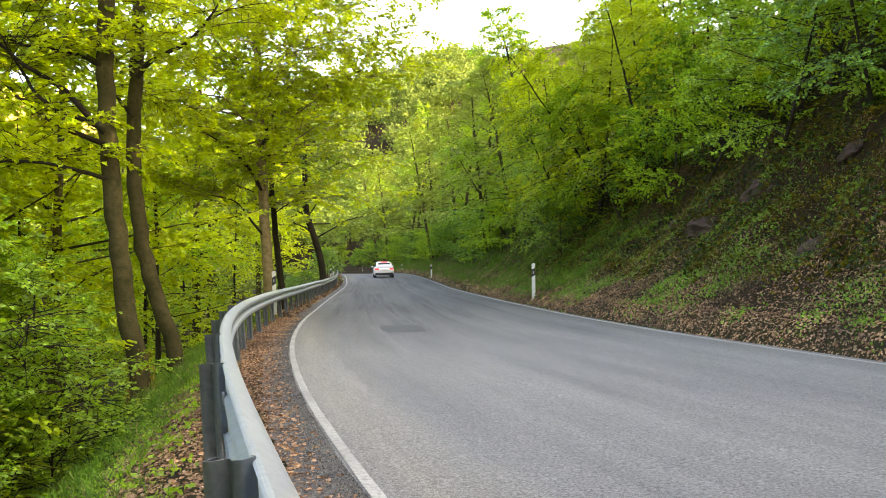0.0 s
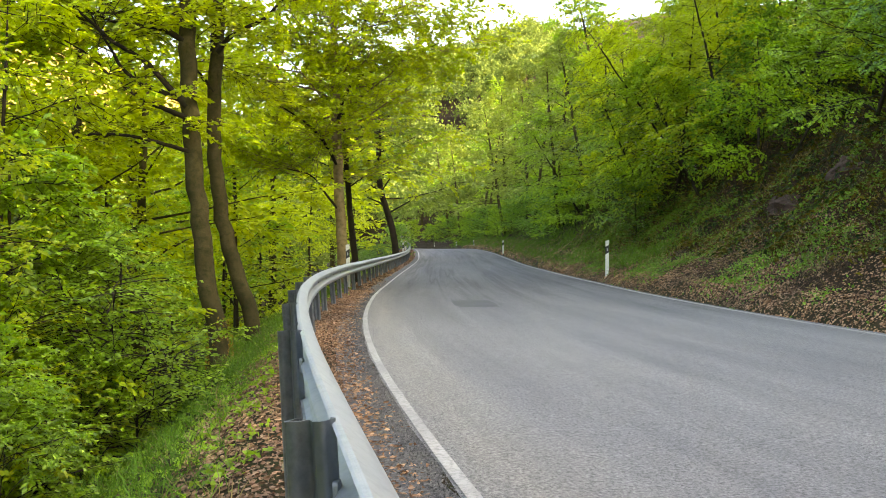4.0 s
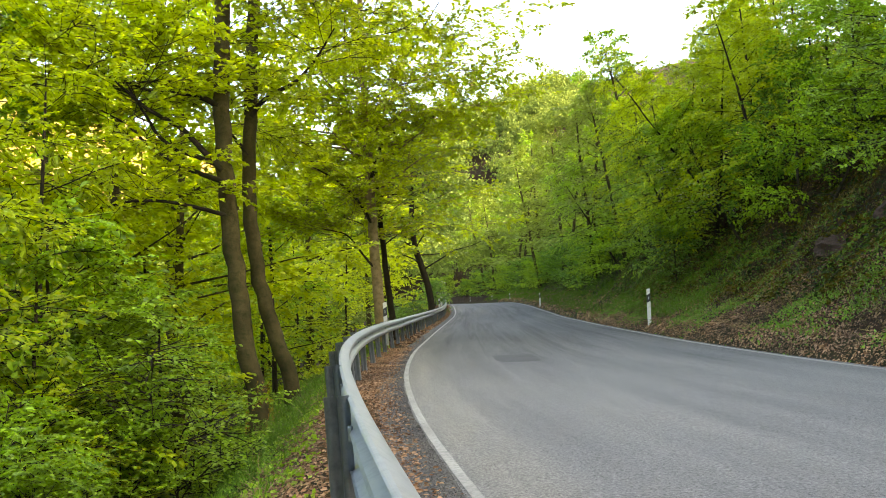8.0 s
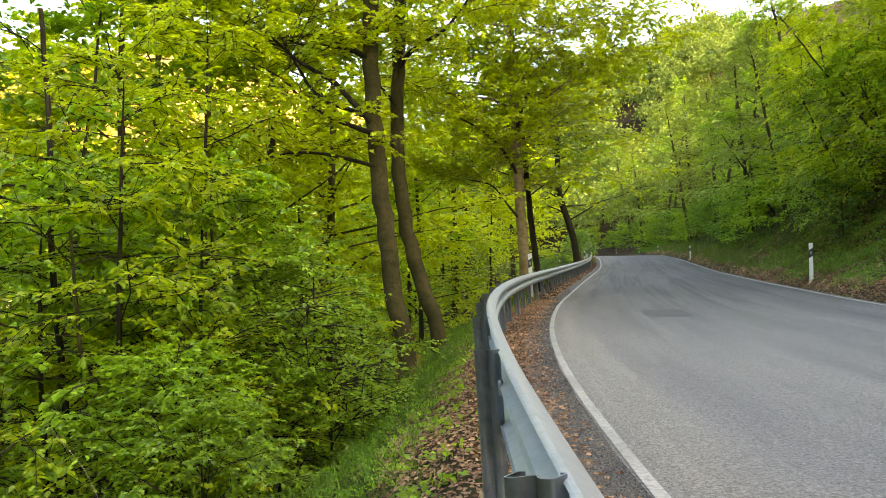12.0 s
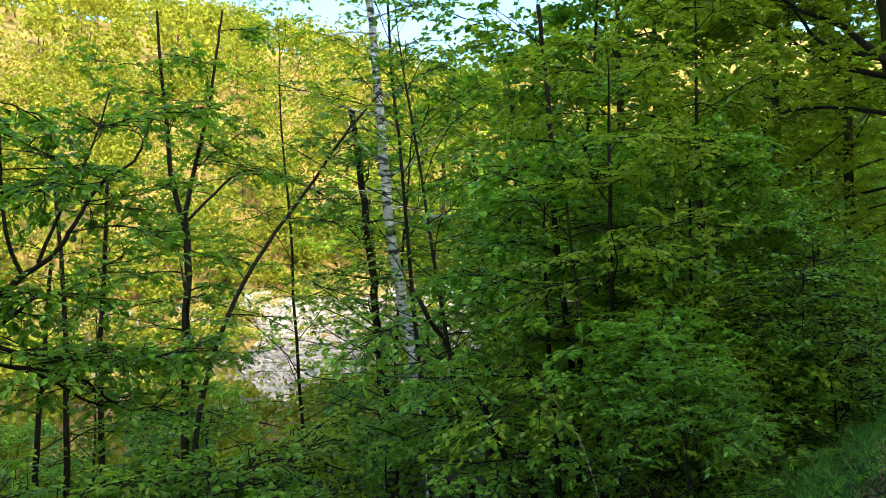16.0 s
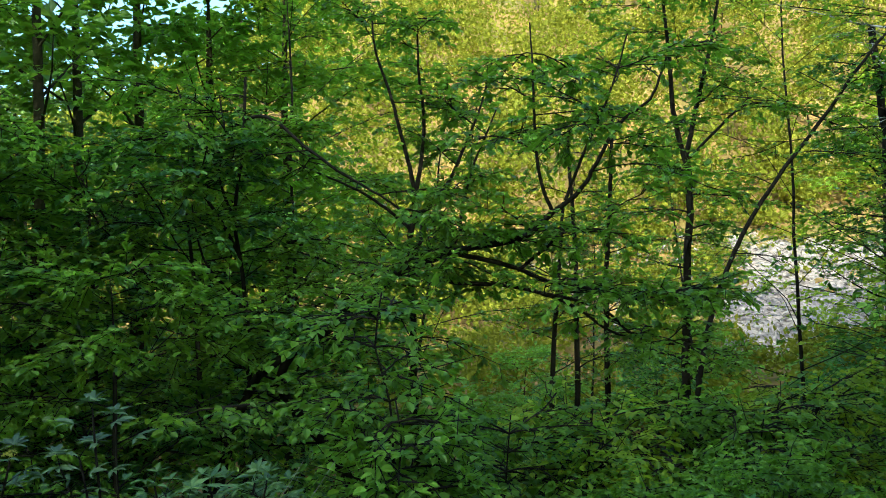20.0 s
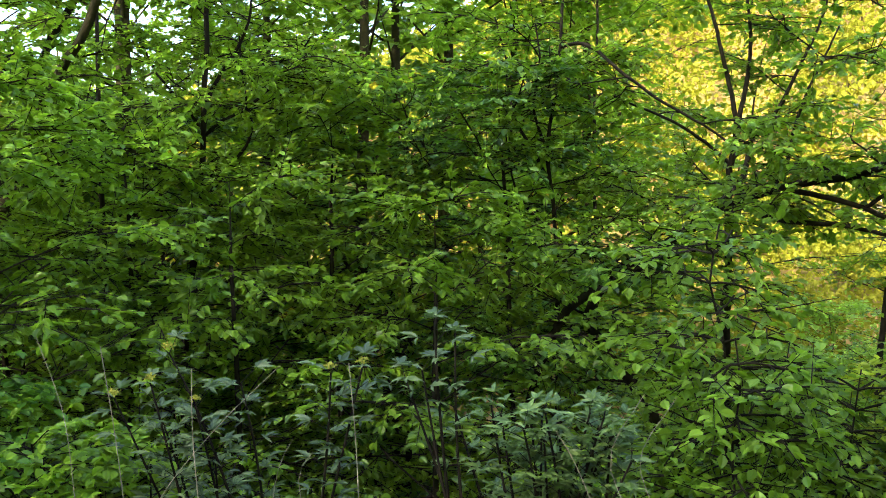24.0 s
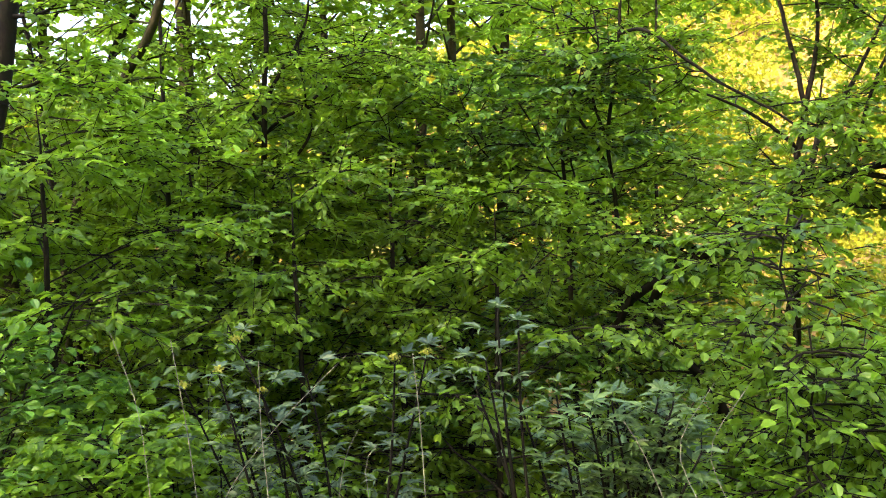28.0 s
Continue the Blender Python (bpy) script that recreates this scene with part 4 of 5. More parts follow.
for y, u, s, turn in ((15, 12.6, 0.62, 80), (19, 13.2, 0.7, 160), (24, 12.8, 0.7, 240), (29, 12.2, 0.75, 30), (34, 11.6, 0.75, 110), (39, 11.2, 0.8, 290), (21, 16, 0.8, 60)):
    p = across(y, u)
    placed.append((p.x, p.y))
    stand(mid[1 if turn % 40 else 0], p.x, p.y, turn, s, tilt=(0, -14))
spread([mid[1], mid[0], mid[1]], 30, 6, 60, 12.0, 20, 2.0, 0.6, 0.95)
spread([tall[1], tall[2]], 26, 36, 160, 12, 40, 4.0, 0.45, 0.75)
# tall trees mostly out of view, most of them added to shade the slope
spread([tall[0], tall[2]], 22, -6, 40, 14.5, 34, 3.2, 0.55, 0.9)
spread(shrub, 24, 30, 130, 9.0, 14, 1.5, 0.7, 1.3)
spread(shrub, 30, 46, 112, 9.6, 12.5, 1.1, 0.8, 1.3)
spread(shrub, 14, 100, 165, 9.6, 13, 1.4, 0.8, 1.3)
spread(shrub, 16, 60, 165, -8, -1.8, 1.6, 0.6, 1.1)
spread(shrub, 16, 2, 30, 13, 24, 1.6, 0.5, 1.0)
spread(shrub, 18, 4, 60, -40, -16, 2.2, 0.8, 1.5)
spread(shrub, 14, -24, 4, -26, -11, 2.2, 0.8, 1.3)
for k in (*tall, *mid, *young, *shrub, *bush, *veil):
    remove(k)

# ---------- vegetation: single trees ----------
first_beech = hero("beech_tree", "old beech with mossy foot and smooth grey-brown trunk", [
    ([(-4.96, 13.6, -0.04), (-5.16, 13.6, 1.18), (-5.30, 13.6, 2.31), (-5.41, 13.6, 3.27), (-5.48, 13.6, 4.23), (-5.53, 13.6, 5.21), (-5.50, 13.6, 6.08), (-5.4, 13.6, 9.0), (-5.3, 13.7, 13.0)], 0.165, 0.11),
    ([(-5.48, 13.5, 4.16), (-5.83, 13.45, 4.55), (-6.13, 13.4, 4.9), (-6.43, 13.4, 5.1), (-6.78, 13.35, 5.33), (-7.04, 13.3, 5.58), (-7.6, 13.2, 6.1)], 0.060, 0.014),
    ([(-5.53, 13.5, 4.26), (-5.97, 13.5, 4.46), (-6.32, 13.5, 4.61), (-6.62, 13.5, 4.86), (-6.83, 13.5, 5.21), (-6.98, 13.5, 5.45), (-7.3, 13.6, 6.0)], 0.048, 0.012),
    ([(-5.46, 13.5, 3.97), (-5.82, 13.45, 4.12), (-6.17, 13.4, 4.27), (-6.52, 13.35, 4.52), (-6.77, 13.3, 4.72), (-6.99, 13.3, 4.96), (-7.5, 13.2, 5.3)], 0.050, 0.012),
    ([(-5.52, 13.5, 5.29), (-5.99, 13.5, 5.53), (-6.29, 13.5, 5.58), (-6.69, 13.5, 5.64), (-7.3, 13.4, 5.9)], 0.055, 0.014),
    ([(-5.41, 13.5, 3.4), (-5.86, 13.3, 3.53), (-6.25, 13.2, 3.63), (-6.84, 13.1, 3.67), (-7.54, 13.0, 3.55)], 0.040, 0.012)], BARK, LEAF_YOUNG, 101, 24, 3.4, 0.12, 7, 5, 12, 0.62, bare=0.6, up=0.4)
hero("beech_tree", "beech with a forked dark crown behind the rail", [
    ([(-5.1, 15.8, 0.41), (-5.31, 15.8, 1.06), (-5.59, 15.8, 1.94), (-5.79, 15.8, 3.04), (-5.85, 15.8, 3.94), (-5.85, 15.8, 4.72), (-5.81, 15.8, 5.84), (-5.76, 15.8, 6.86), (-5.5, 15.7, 10.5), (-5.3, 15.7, 14.0)], 0.155, 0.10),
    ([(-5.77, 15.7, 5.7), (-5.54, 15.7, 5.97), (-5.26, 15.7, 6.14), (-4.79, 15.7, 6.37), (-4.48, 15.7, 6.68), (-4.0, 15.6, 7.3)], 0.055, 0.014),
    ([(-5.83, 15.7, 4.92), (-6.09, 15.7, 5.26), (-6.33, 15.7, 5.51), (-6.5, 15.7, 5.83)], 0.05, 0.014),
    ([(-5.76, 15.7, 6.26), (-6.06, 15.7, 6.74), (-6.24, 15.7, 7.18), (-6.6, 15.6, 8.0)], 0.05, 0.014)], BARK, LEAF_YOUNG, 102, 24, 3.6, 0.12, 6, 5, 12, 0.60, bare=0.5, up=0.4)
hero("beech_tree", "slender beech behind the rail, sunlight put into its bark", [
    ([(-5.66, 27.0, 1.9), (-5.75, 27.0, 3.39), (-5.82, 27.0, 5.26), (-5.87, 27.0, 7.15), (-5.93, 27.0, 9.05), (-5.96, 27.0, 10.97), (-5.9, 26.9, 14.8)], 0.19, 0.08),
    ([(-5.82, 26.9, 5.06), (-6.18, 26.8, 5.72), (-6.85, 26.7, 6.48), (-7.43, 26.6, 6.87), (-8.29, 26.5, 7.36)], 0.06, 0.014),
    ([(-5.85, 26.9, 6.38), (-5.16, 26.8, 7.87), (-4.03, 26.6, 8.19), (-2.35, 26.4, 8.85)], 0.06, 0.014),
    ([(-5.77, 26.9, 3.57), (-6.07, 26.8, 3.94), (-6.64, 26.7, 4.7), (-7.41, 26.6, 4.93)], 0.045, 0.012),
    ([(-5.88, 26.9, 7.7), (-5.36, 26.8, 9.01), (-4.79, 26.7, 9.76), (-4.23, 26.6, 10.7), (-3.2, 26.5, 12.2)], 0.055, 0.014)], SUNLIT_BARK, LEAF_YOUNG, 103, 54, 5.0, 0.16, 7, 6, 11, 0.38, bare=0.3, up=0.35)
hero("beech_tree", "thin beech close behind another trunk", [([(-5.87, 30.00, 2.16), (-6.01, 29.89, 3.79), (-6.14, 29.73, 6.23), (-6.24, 29.60, 8.27)], 0.13, 0.07)], DARK_BARK, LEAF, 104, 10, 3.0, 0.16, 5, 4, 9, 0.5)
hero("beech_tree", "dark leaning beech beside the bend", [([(-8.97, 61.99, 3.43), (-9.40, 61.81, 6.05), (-9.97, 61.69, 7.95), (-10.08, 61.45, 11.52), (-9.59, 61.12, 16.55)], 0.27, 0.15)], DARK_BARK, LEAF_PALE, 105, 30, 8.0, 0.38, 6, 4, 10, 0.3)
hero("birch_tree", "white-barked birch with thin twigs and few leaves", [([(-13.74, 10.88, -2.08), (-13.85, 10.62, -0.34), (-14.01, 10.31, 1.63), (-14.02, 10.15, 3.47), (-14.03, 10.03, 5.09), (-14.03, 9.95, 6.13), (-14.04, 9.87, 7.16), (-14.03, 9.81, 8.09)], 0.15, 0.07)], BIRCH, LEAF_YOUNG, 106, 18, 2.4, 0.09, 4, 3, 4, 0.55)
hero("alder_tree", "thin dark-stemmed tree beside the birch", [([(-15.49, 11.15, -1.84), (-15.58, 10.95, -0.33), (-15.60, 10.78, 1.68), (-15.64, 10.60, 3.56), (-15.69, 10.45, 4.95)], 0.11, 0.07)], DARK_BARK, LEAF_DEEP, 107, 18, 2.2, 0.12, 5, 4, 8, 0.4)
hero("young_tree", "slim dark tree with a forked top", [
    ([(-13.96, 5.82, -2.35), (-13.96, 5.85, -0.72), (-13.96, 5.92, 1.21), (-13.96, 5.95, 1.99), (-13.96, 5.89, 2.28)], 0.085, 0.060),
    ([(-13.96, 5.89, 2.19), (-13.96, 5.72, 2.86), (-13.96, 5.60, 4.12), (-13.96, 5.52, 5.09), (-13.96, 5.49, 5.86)], 0.050, 0.020),
    ([(-13.96, 5.89, 2.28), (-13.96, 6.14, 3.38), (-13.96, 6.36, 4.2), (-13.97, 6.54, 5.23), (-13.97, 6.67, 6.07)], 0.045, 0.018),
    ([(-13.96, 5.96, 2.29), (-13.97, 6.49, 2.8), (-13.97, 6.93, 3.17), (-13.98, 7.84, 3.12), (-13.99, 8.69, 2.83)], 0.028, 0.010)], DARK_BARK, LEAF, 108, 18, 1.6, 0.11, 5, 4, 9, 0.3)
hero("young_tree", "thin leaning dark stem over the valley", [([(-12.26, 5.34, -1.19), (-12.27, 5.68, 0.15), (-12.27, 6.08, 1.01), (-12.28, 6.69, 1.9), (-12.29, 7.34, 2.67), (-12.30, 8.04, 3.58), (-12.31, 8.90, 4.51)], 0.055, 0.02)], DARK_BARK, LEAF, 109, 8, 1.4, 0.11, 3, 3, 6, 0.5)
for k in ([(-15, 3.71, -2.54), (-15, 3.71, -1.81), (-15, 3.77, -1.09), (-15, 3.82, -0.47), (-15, 4.0, 1.6)], [(-15, 4.18, -2.35), (-15, 4.2, -1.31), (-15, 4.2, -0.49), (-15, 4.2, 0.65), (-15.1, 4.1, 2.8)], [(-15, 4.76, -2.38), (-15, 4.76, -1.13), (-15, 4.77, 0.12), (-15, 4.82, 0.94), (-15, 4.95, 3.2)]):
    hero("young_tree", "thin dark trunk before the sunlit hillside", [(k, 0.075, 0.03)], DARK_BARK, LEAF, 130 + int(k[0][1] * 10), 9, 1.4, 0.11, 4, 3, 7, 0.55)
for k in ([(-6.39, 7.38, -0.73), (-6.39, 7.33, 0.12), (-6.42, 7.25, 0.98), (-6.44, 7.18, 1.96), (-6.43, 7.16, 2.81), (-6.5, 7.1, 4.2)], [(-6.79, 6.72, -1.02), (-6.92, 6.46, -0.22), (-7.09, 6.15, 0.39), (-7.3, 5.8, 1.1)]):
    hero("young_tree", "thin dark trunk in the shaded thicket", [(k, 0.045, 0.025)], DARK_BARK, LEAF, 140 + int(k[0][1] * 10), 8, 1.5, 0.10, 5, 4, 8, 0.45, six=True)
hero("sapling", "thin brown sapling among the leaves", [([(-5.30, 8.08, 0.12), (-5.17, 8.13, 1.21), (-5.16, 8.09, 1.94), (-5.15, 8.06, 2.68)], 0.03, 0.012)], BARK, LEAF, 110, 14, 1.2, 0.11, 4, 4, 8, 0.4, six=True)
hero("sapling", "thin brown sapling among the leaves", [([(-5.36, 6.57, -0.39), (-5.41, 6.44, 0.59), (-5.44, 6.35, 1.52), (-5.45, 6.30, 2.17)], 0.03, 0.012)], BARK, LEAF, 111, 14, 1.2, 0.11, 4, 4, 8, 0.4, six=True)
hero("hazel_tree", "leaning hazel with dark crooked limbs", [
    ([(-8.65, -0.94, -0.51), (-8.8, -0.76, -0.23), (-8.9, -0.23, 0.05), (-8.95, 0.25, 0.45), (-8.95, 0.73, 0.76), (-8.95, 1.21, 0.91), (-8.95, 1.64, 0.99), (-8.95, 2.01, 1.06), (-8.95, 2.31, 1.32)], 0.062, 0.034),
    ([(-8.95, 2.31, 1.32), (-8.95, 2.2, 1.6), (-8.95, 2.15, 1.9), (-8.95, 2.13, 2.32), (-8.95, 2.12, 2.86), (-8.95, 2.1, 3.34)], 0.022, 0.008),
    ([(-8.95, 2.31, 1.32), (-8.95, 2.57, 1.5), (-8.95, 2.8, 1.83), (-8.95, 2.99, 2.16), (-8.95, 3.15, 2.34), (-8.95, 3.41, 2.52), (-8.95, 3.54, 2.8), (-8.95, 3.61, 2.98)], 0.028, 0.012),
    ([(-8.95, 2.45, 1.44), (-8.95, 2.64, 1.89), (-8.95, 2.87, 2.38), (-8.95, 3.04, 2.8), (-8.95, 3.17, 3.23)], 0.020, 0.008),
    ([(-8.95, 1.91, 0.7), (-8.95, 2.22, 0.93), (-8.95, 2.44, 1.11), (-8.95, 2.94, 1.11)], 0.022, 0.010),
    ([(-8.95, 1.21, 0.91), (-8.95, 1.82, 0.76), (-8.95, 2.31, 0.56), (-8.95, 2.68, 0.49), (-8.95, 2.99, 0.42), (-8.95, 3.37, 0.32), (-8.95, 3.79, 0.36)], 0.030, 0.012),
    ([(-8.95, 0.97, 0.66), (-8.95, 1.21, 0.6), (-8.95, 1.75, 0.55), (-8.95, 2.18, 0.45), (-8.95, 2.55, 0.28), (-8.95, 2.92, 0.02), (-8.95, 3.17, -0.08)], 0.028, 0.012),
    ([(-8.95, 2.18, 0.45), (-8.95, 2.49, 0.38), (-8.95, 2.86, 0.24), (-8.95, 3.24, -0.08), (-8.95, 3.68, -0.16)], 0.020, 0.010)], DARK_BARK, LEAF, 112, 14, 1.2, 0.095, 5, 4, 8, 0.35, six=True, bare=0.3, limb_share=0.4)
hero("hazel_tree", "forked dark hazel before the bright hillside", [
    ([(-10.9, 0.92, -0.09), (-10.9, 0.92, 0.7), (-10.9, 0.94, 1.21), (-10.9, 0.99, 1.39), (-10.9, 0.99, 1.61)], 0.060, 0.040),
    ([(-10.9, 0.99, 1.61), (-10.9, 0.9, 2.08), (-10.9, 0.79, 2.52), (-10.9, 0.66, 3.02), (-10.9, 0.52, 3.46), (-10.9, 0.48, 3.89)], 0.032, 0.012),
    ([(-10.9, 0.99, 1.61), (-10.9, 1.09, 2.15), (-10.9, 1.12, 2.66), (-10.9, 1.07, 3.17), (-10.9, 1.06, 3.67)], 0.032, 0.012),
    ([(-10.9, 0.96, 1.25), (-10.9, 1.28, 1.57), (-10.9, 1.51, 1.93), (-10.9, 1.62, 2.18), (-10.9, 1.86, 2.73), (-10.9, 2.02, 3.31)], 0.030, 0.010),
    ([(-10.9, 0.96, 0.85), (-10.9, 1.45, 0.95), (-10.9, 1.62, 1.56), (-10.9, 1.73, 1.93), (-10.9, 1.92, 2.36), (-10.9, 2.08, 2.73)], 0.030, 0.010),
    ([(-10.9, 0.9, 1.18), (-10.9, 0.66, 1.4), (-10.9, 0.16, 1.73), (-10.9, -0.27, 1.92), (-10.9, -0.68, 2.14)], 0.024, 0.010)], DARK_BARK, LEAF, 113, 12, 1.2, 0.095, 5, 4, 8, 0.45, six=True, bare=0.3, limb_share=0.4)
hero("hornbeam_tree", "dark-stemmed hornbeam with a spreading leafy crown", [
    ([(-8.9, -5.2, -0.87), (-9.0, -5.16, -0.18), (-9.0, -5.05, 0.35), (-9.0, -4.97, 0.94), (-9.0, -4.91, 1.77), (-9.0, -4.84, 2.65), (-9.0, -4.77, 3.6)], 0.060, 0.025),
    ([(-9.0, -4.92, 1.52), (-9.0, -4.68, 1.7), (-9.0, -4.46, 1.78), (-9.0, -4.17, 1.98), (-9.0, -3.89, 2.21), (-9.0, -3.61, 2.55)], 0.022, 0.009),
    ([(-9.0, -4.97, 0.8), (-9.0, -4.6, 1.18), (-9.0, -4.33, 1.58), (-9.0, -4.38, 1.93), (-9.0, -4.43, 2.31), (-9.0, -4.44, 2.62)], 0.024, 0.009),
    ([(-9.0, -4.88, 1.9), (-9.0, -4.73, 2.14), (-9.0, -4.5, 2.44), (-9.0, -4.34, 2.73), (-9.0, -4.26, 3.2)], 0.026, 0.010),
    ([(-9.0, -4.93, 1.61), (-9.0, -5.24, 1.98), (-9.0, -5.48, 2.25), (-9.0, -5.65, 2.59), (-9.0, -5.78, 2.85)], 0.020, 0.008),
    ([(-9.0, -5.02, 0.61), (-9.0, -5.47, 0.75), (-9.0, -6.0, 0.86), (-9.0, -6.37, 1.18)], 0.022, 0.008)], DARK_BARK, LEAF, 114, 18, 1.5, 0.085, 5, 5, 10, 0.3, six=True)
hero("young_tree", "thin dark tree leaning over the slope", [([(-12.68, -11.05, -0.91), (-12.80, -11.01, 0.31), (-12.91, -10.87, 1.01), (-13.12, -10.58, 2.32), (-13.34, -10.20, 3.53), (-13.61, -9.63, 4.53)], 0.12, 0.06)], DARK_BARK, LEAF, 115, 14, 2.2, 0.13, 5, 4, 8, 0.4)
hero("hornbeam_tree", "leaning dark hornbeam trunk in the thicket", [([(-9.17, -0.00, -1.38), (-9.10, -0.37, -0.86), (-9.06, -0.64, -0.40), (-9.16, -0.43, -0.03), (-9.37, 0.18, 0.28), (-9.52, 0.56, 0.61), (-9.67, 0.95, 1.07), (-9.72, 1.00, 1.35)], 0.085, 0.03)], DARK_BARK, LEAF, 116, 14, 1.3, 0.09, 5, 4, 10, 0.4, six=True)
hero("hornbeam_tree", "many-stemmed thin hornbeam in the thicket", [
    ([(-9.3, -0.97, -0.6), (-9.4, -0.99, 0.16), (-9.4, -1.04, 0.82), (-9.4, -1.1, 1.3), (-9.4, -1.01, 1.94), (-9.4, -0.96, 2.4), (-9.4, -0.94, 2.85)], 0.042, 0.016),
    ([(-9.4, -1.06, 0.94), (-9.4, -1.27, 1.36), (-9.4, -1.42, 1.61), (-9.4, -1.5, 1.91), (-9.4, -1.55, 2.33), (-9.4, -1.66, 2.75)], 0.022, 0.009),
    ([(-9.4, -1.0, 0.40), (-9.4, -1.2, 0.58), (-9.4, -1.43, 0.89), (-9.4, -1.48, 1.07), (-9.4, -1.54, 1.5)], 0.018, 0.008),
    ([(-9.4, -1.1, 1.3), (-9.4, -1.24, 1.78), (-9.4, -1.17, 2.24), (-9.4, -1.22, 2.65)], 0.018, 0.008),
    ([(-9.4, -1.0, 0.16), (-9.4, -1.56, 0.28), (-9.4, -2.2, 0.97), (-9.4, -2.48, 1.42), (-9.4, -2.72, 1.86)], 0.020, 0.008),
    ([(-9.4, -0.96, 2.4), (-9.2, -0.73, 2.40), (-9.0, -0.26, 2.02), (-9.0, 0.06, 1.78), (-9.0, 0.46, 1.54), (-9.0, 0.86, 1.28), (-9.0, 1.15, 1.22)], 0.020, 0.010)], DARK_BARK, LEAF, 117, 16, 1.3, 0.085, 5, 4, 10, 0.2, six=True)
hero("hornbeam_tree", "dark leaning hornbeam trunk beside the thicket", [([(-5.89, -6.15, -0.49), (-6.01, -6.07, 0.43), (-6.11, -5.99, 1.16), (-6.19, -5.90, 1.74), (-6.31, -5.80, 2.61), (-6.39, -5.74, 3.19)], 0.11, 0.08)], DARK_BARK, LEAF, 123, 14, 1.6, 0.085, 5, 4, 9, 0.45, six=True)
hero("hornbeam_tree", "crooked brown hornbeam behind the thicket", [([(-8.0, -6.98, -0.5), (-8.0, -6.92, 0.14), (-8.0, -6.68, 0.92), (-8.0, -6.33, 1.55), (-8.0, -6.03, 2.07), (-8.0, -5.66, 2.57), (-8.0, -5.3, 3.3)], 0.075, 0.045)], BARK, LEAF, 124, 12, 1.5, 0.085, 5, 4, 9, 0.35, six=True)
hero("hazel_bush", "young hazel with large fresh leaves", [([(-5.69, 0.40, -0.56), (-5.74, 0.38, 0.05), (-5.75, 0.30, 0.39), (-5.79, 0.35, 0.75)], 0.018, 0.006)], DARK_BARK, LEAF, 118, 50, 0.6, 0.078, 3, 4, 8, 0.1, six=True, category="bush", trunk_name="stem")

hero("hazel_bush", "young hazel with yellow-green leaves near the rail", [([(-5.18, 0.41, -0.80), (-5.21, 0.39, -0.44), (-5.25, 0.43, -0.14), (-5.27, 0.40, 0.14)], 0.016, 0.005)], DARK_BARK, LEAF, 125, 46, 0.5, 0.072, 3, 4, 6, 0.1, six=True, category="bush", trunk_name="stem")
for seed, (x, y, top), leafmat in ((141, (-6.33, 1.23, -0.1), LEAF), (142, (-6.89, 2.03, -0.2), LEAF_YOUNG), (143, (-7.44, 3.0, -0.2), LEAF), (144, (-6.62, 3.4, -0.15), LEAF), (145, (-7.57, 4.42, -0.15), LEAF_YOUNG)):
    z = float(ground_z(x, y))
    hero("hazel_bush", "low young hazel with fresh green leaves below the bank", [([(x + 0.06, y - 0.05, z), (x, y, z + (top - z) * 0.4), (x - 0.04, y + 0.04, z + (top - z) * 0.75), (x - 0.02, y + 0.09, top - 0.15)], 0.017, 0.005)], DARK_BARK, leafmat, seed, 56, 0.75, 0.08, 3, 4, 7, 0.25, six=True, category="bush", trunk_name="stem")

def moss_on(tree, height, radius, count, seed):
    """Ochre moss in loose patches round the foot of a trunk."""
    rng = np.random.default_rng(seed)
    b = Builder()
    a, z = rng.uniform(0, 2 * np.pi, count), 0.2 + height * rng.uniform(0, 1, count) ** 1.6
    k = np.sin(a * 2 + z * 5 + seed) + np.sin(a * 3 - z * 9) > -0.1
    a, z = a[k], z[k]
    out = np.stack([np.cos(a), np.sin(a), 0 * a], -1)
    r = radius * (1.25 - 0.2 * np.clip(z / height, 0, 1))
    p = out * r[:, None]
    p[:, 2] = z
    b.leaves(p, np.array([0, 0, 0.6]) + out * 0.3 + rng.normal(0, 0.4, (len(a), 3)), out + rng.normal(0, 0.3, (len(a), 3)), rng.uniform(0.02, 0.045, len(a)), 0.6)
    b.put_leaves("moss", LEAF_OCHRE, tree, "ochre-yellow moss on the trunk foot")


moss_on(first_beech, 0.85, 0.185, 1400, 5)


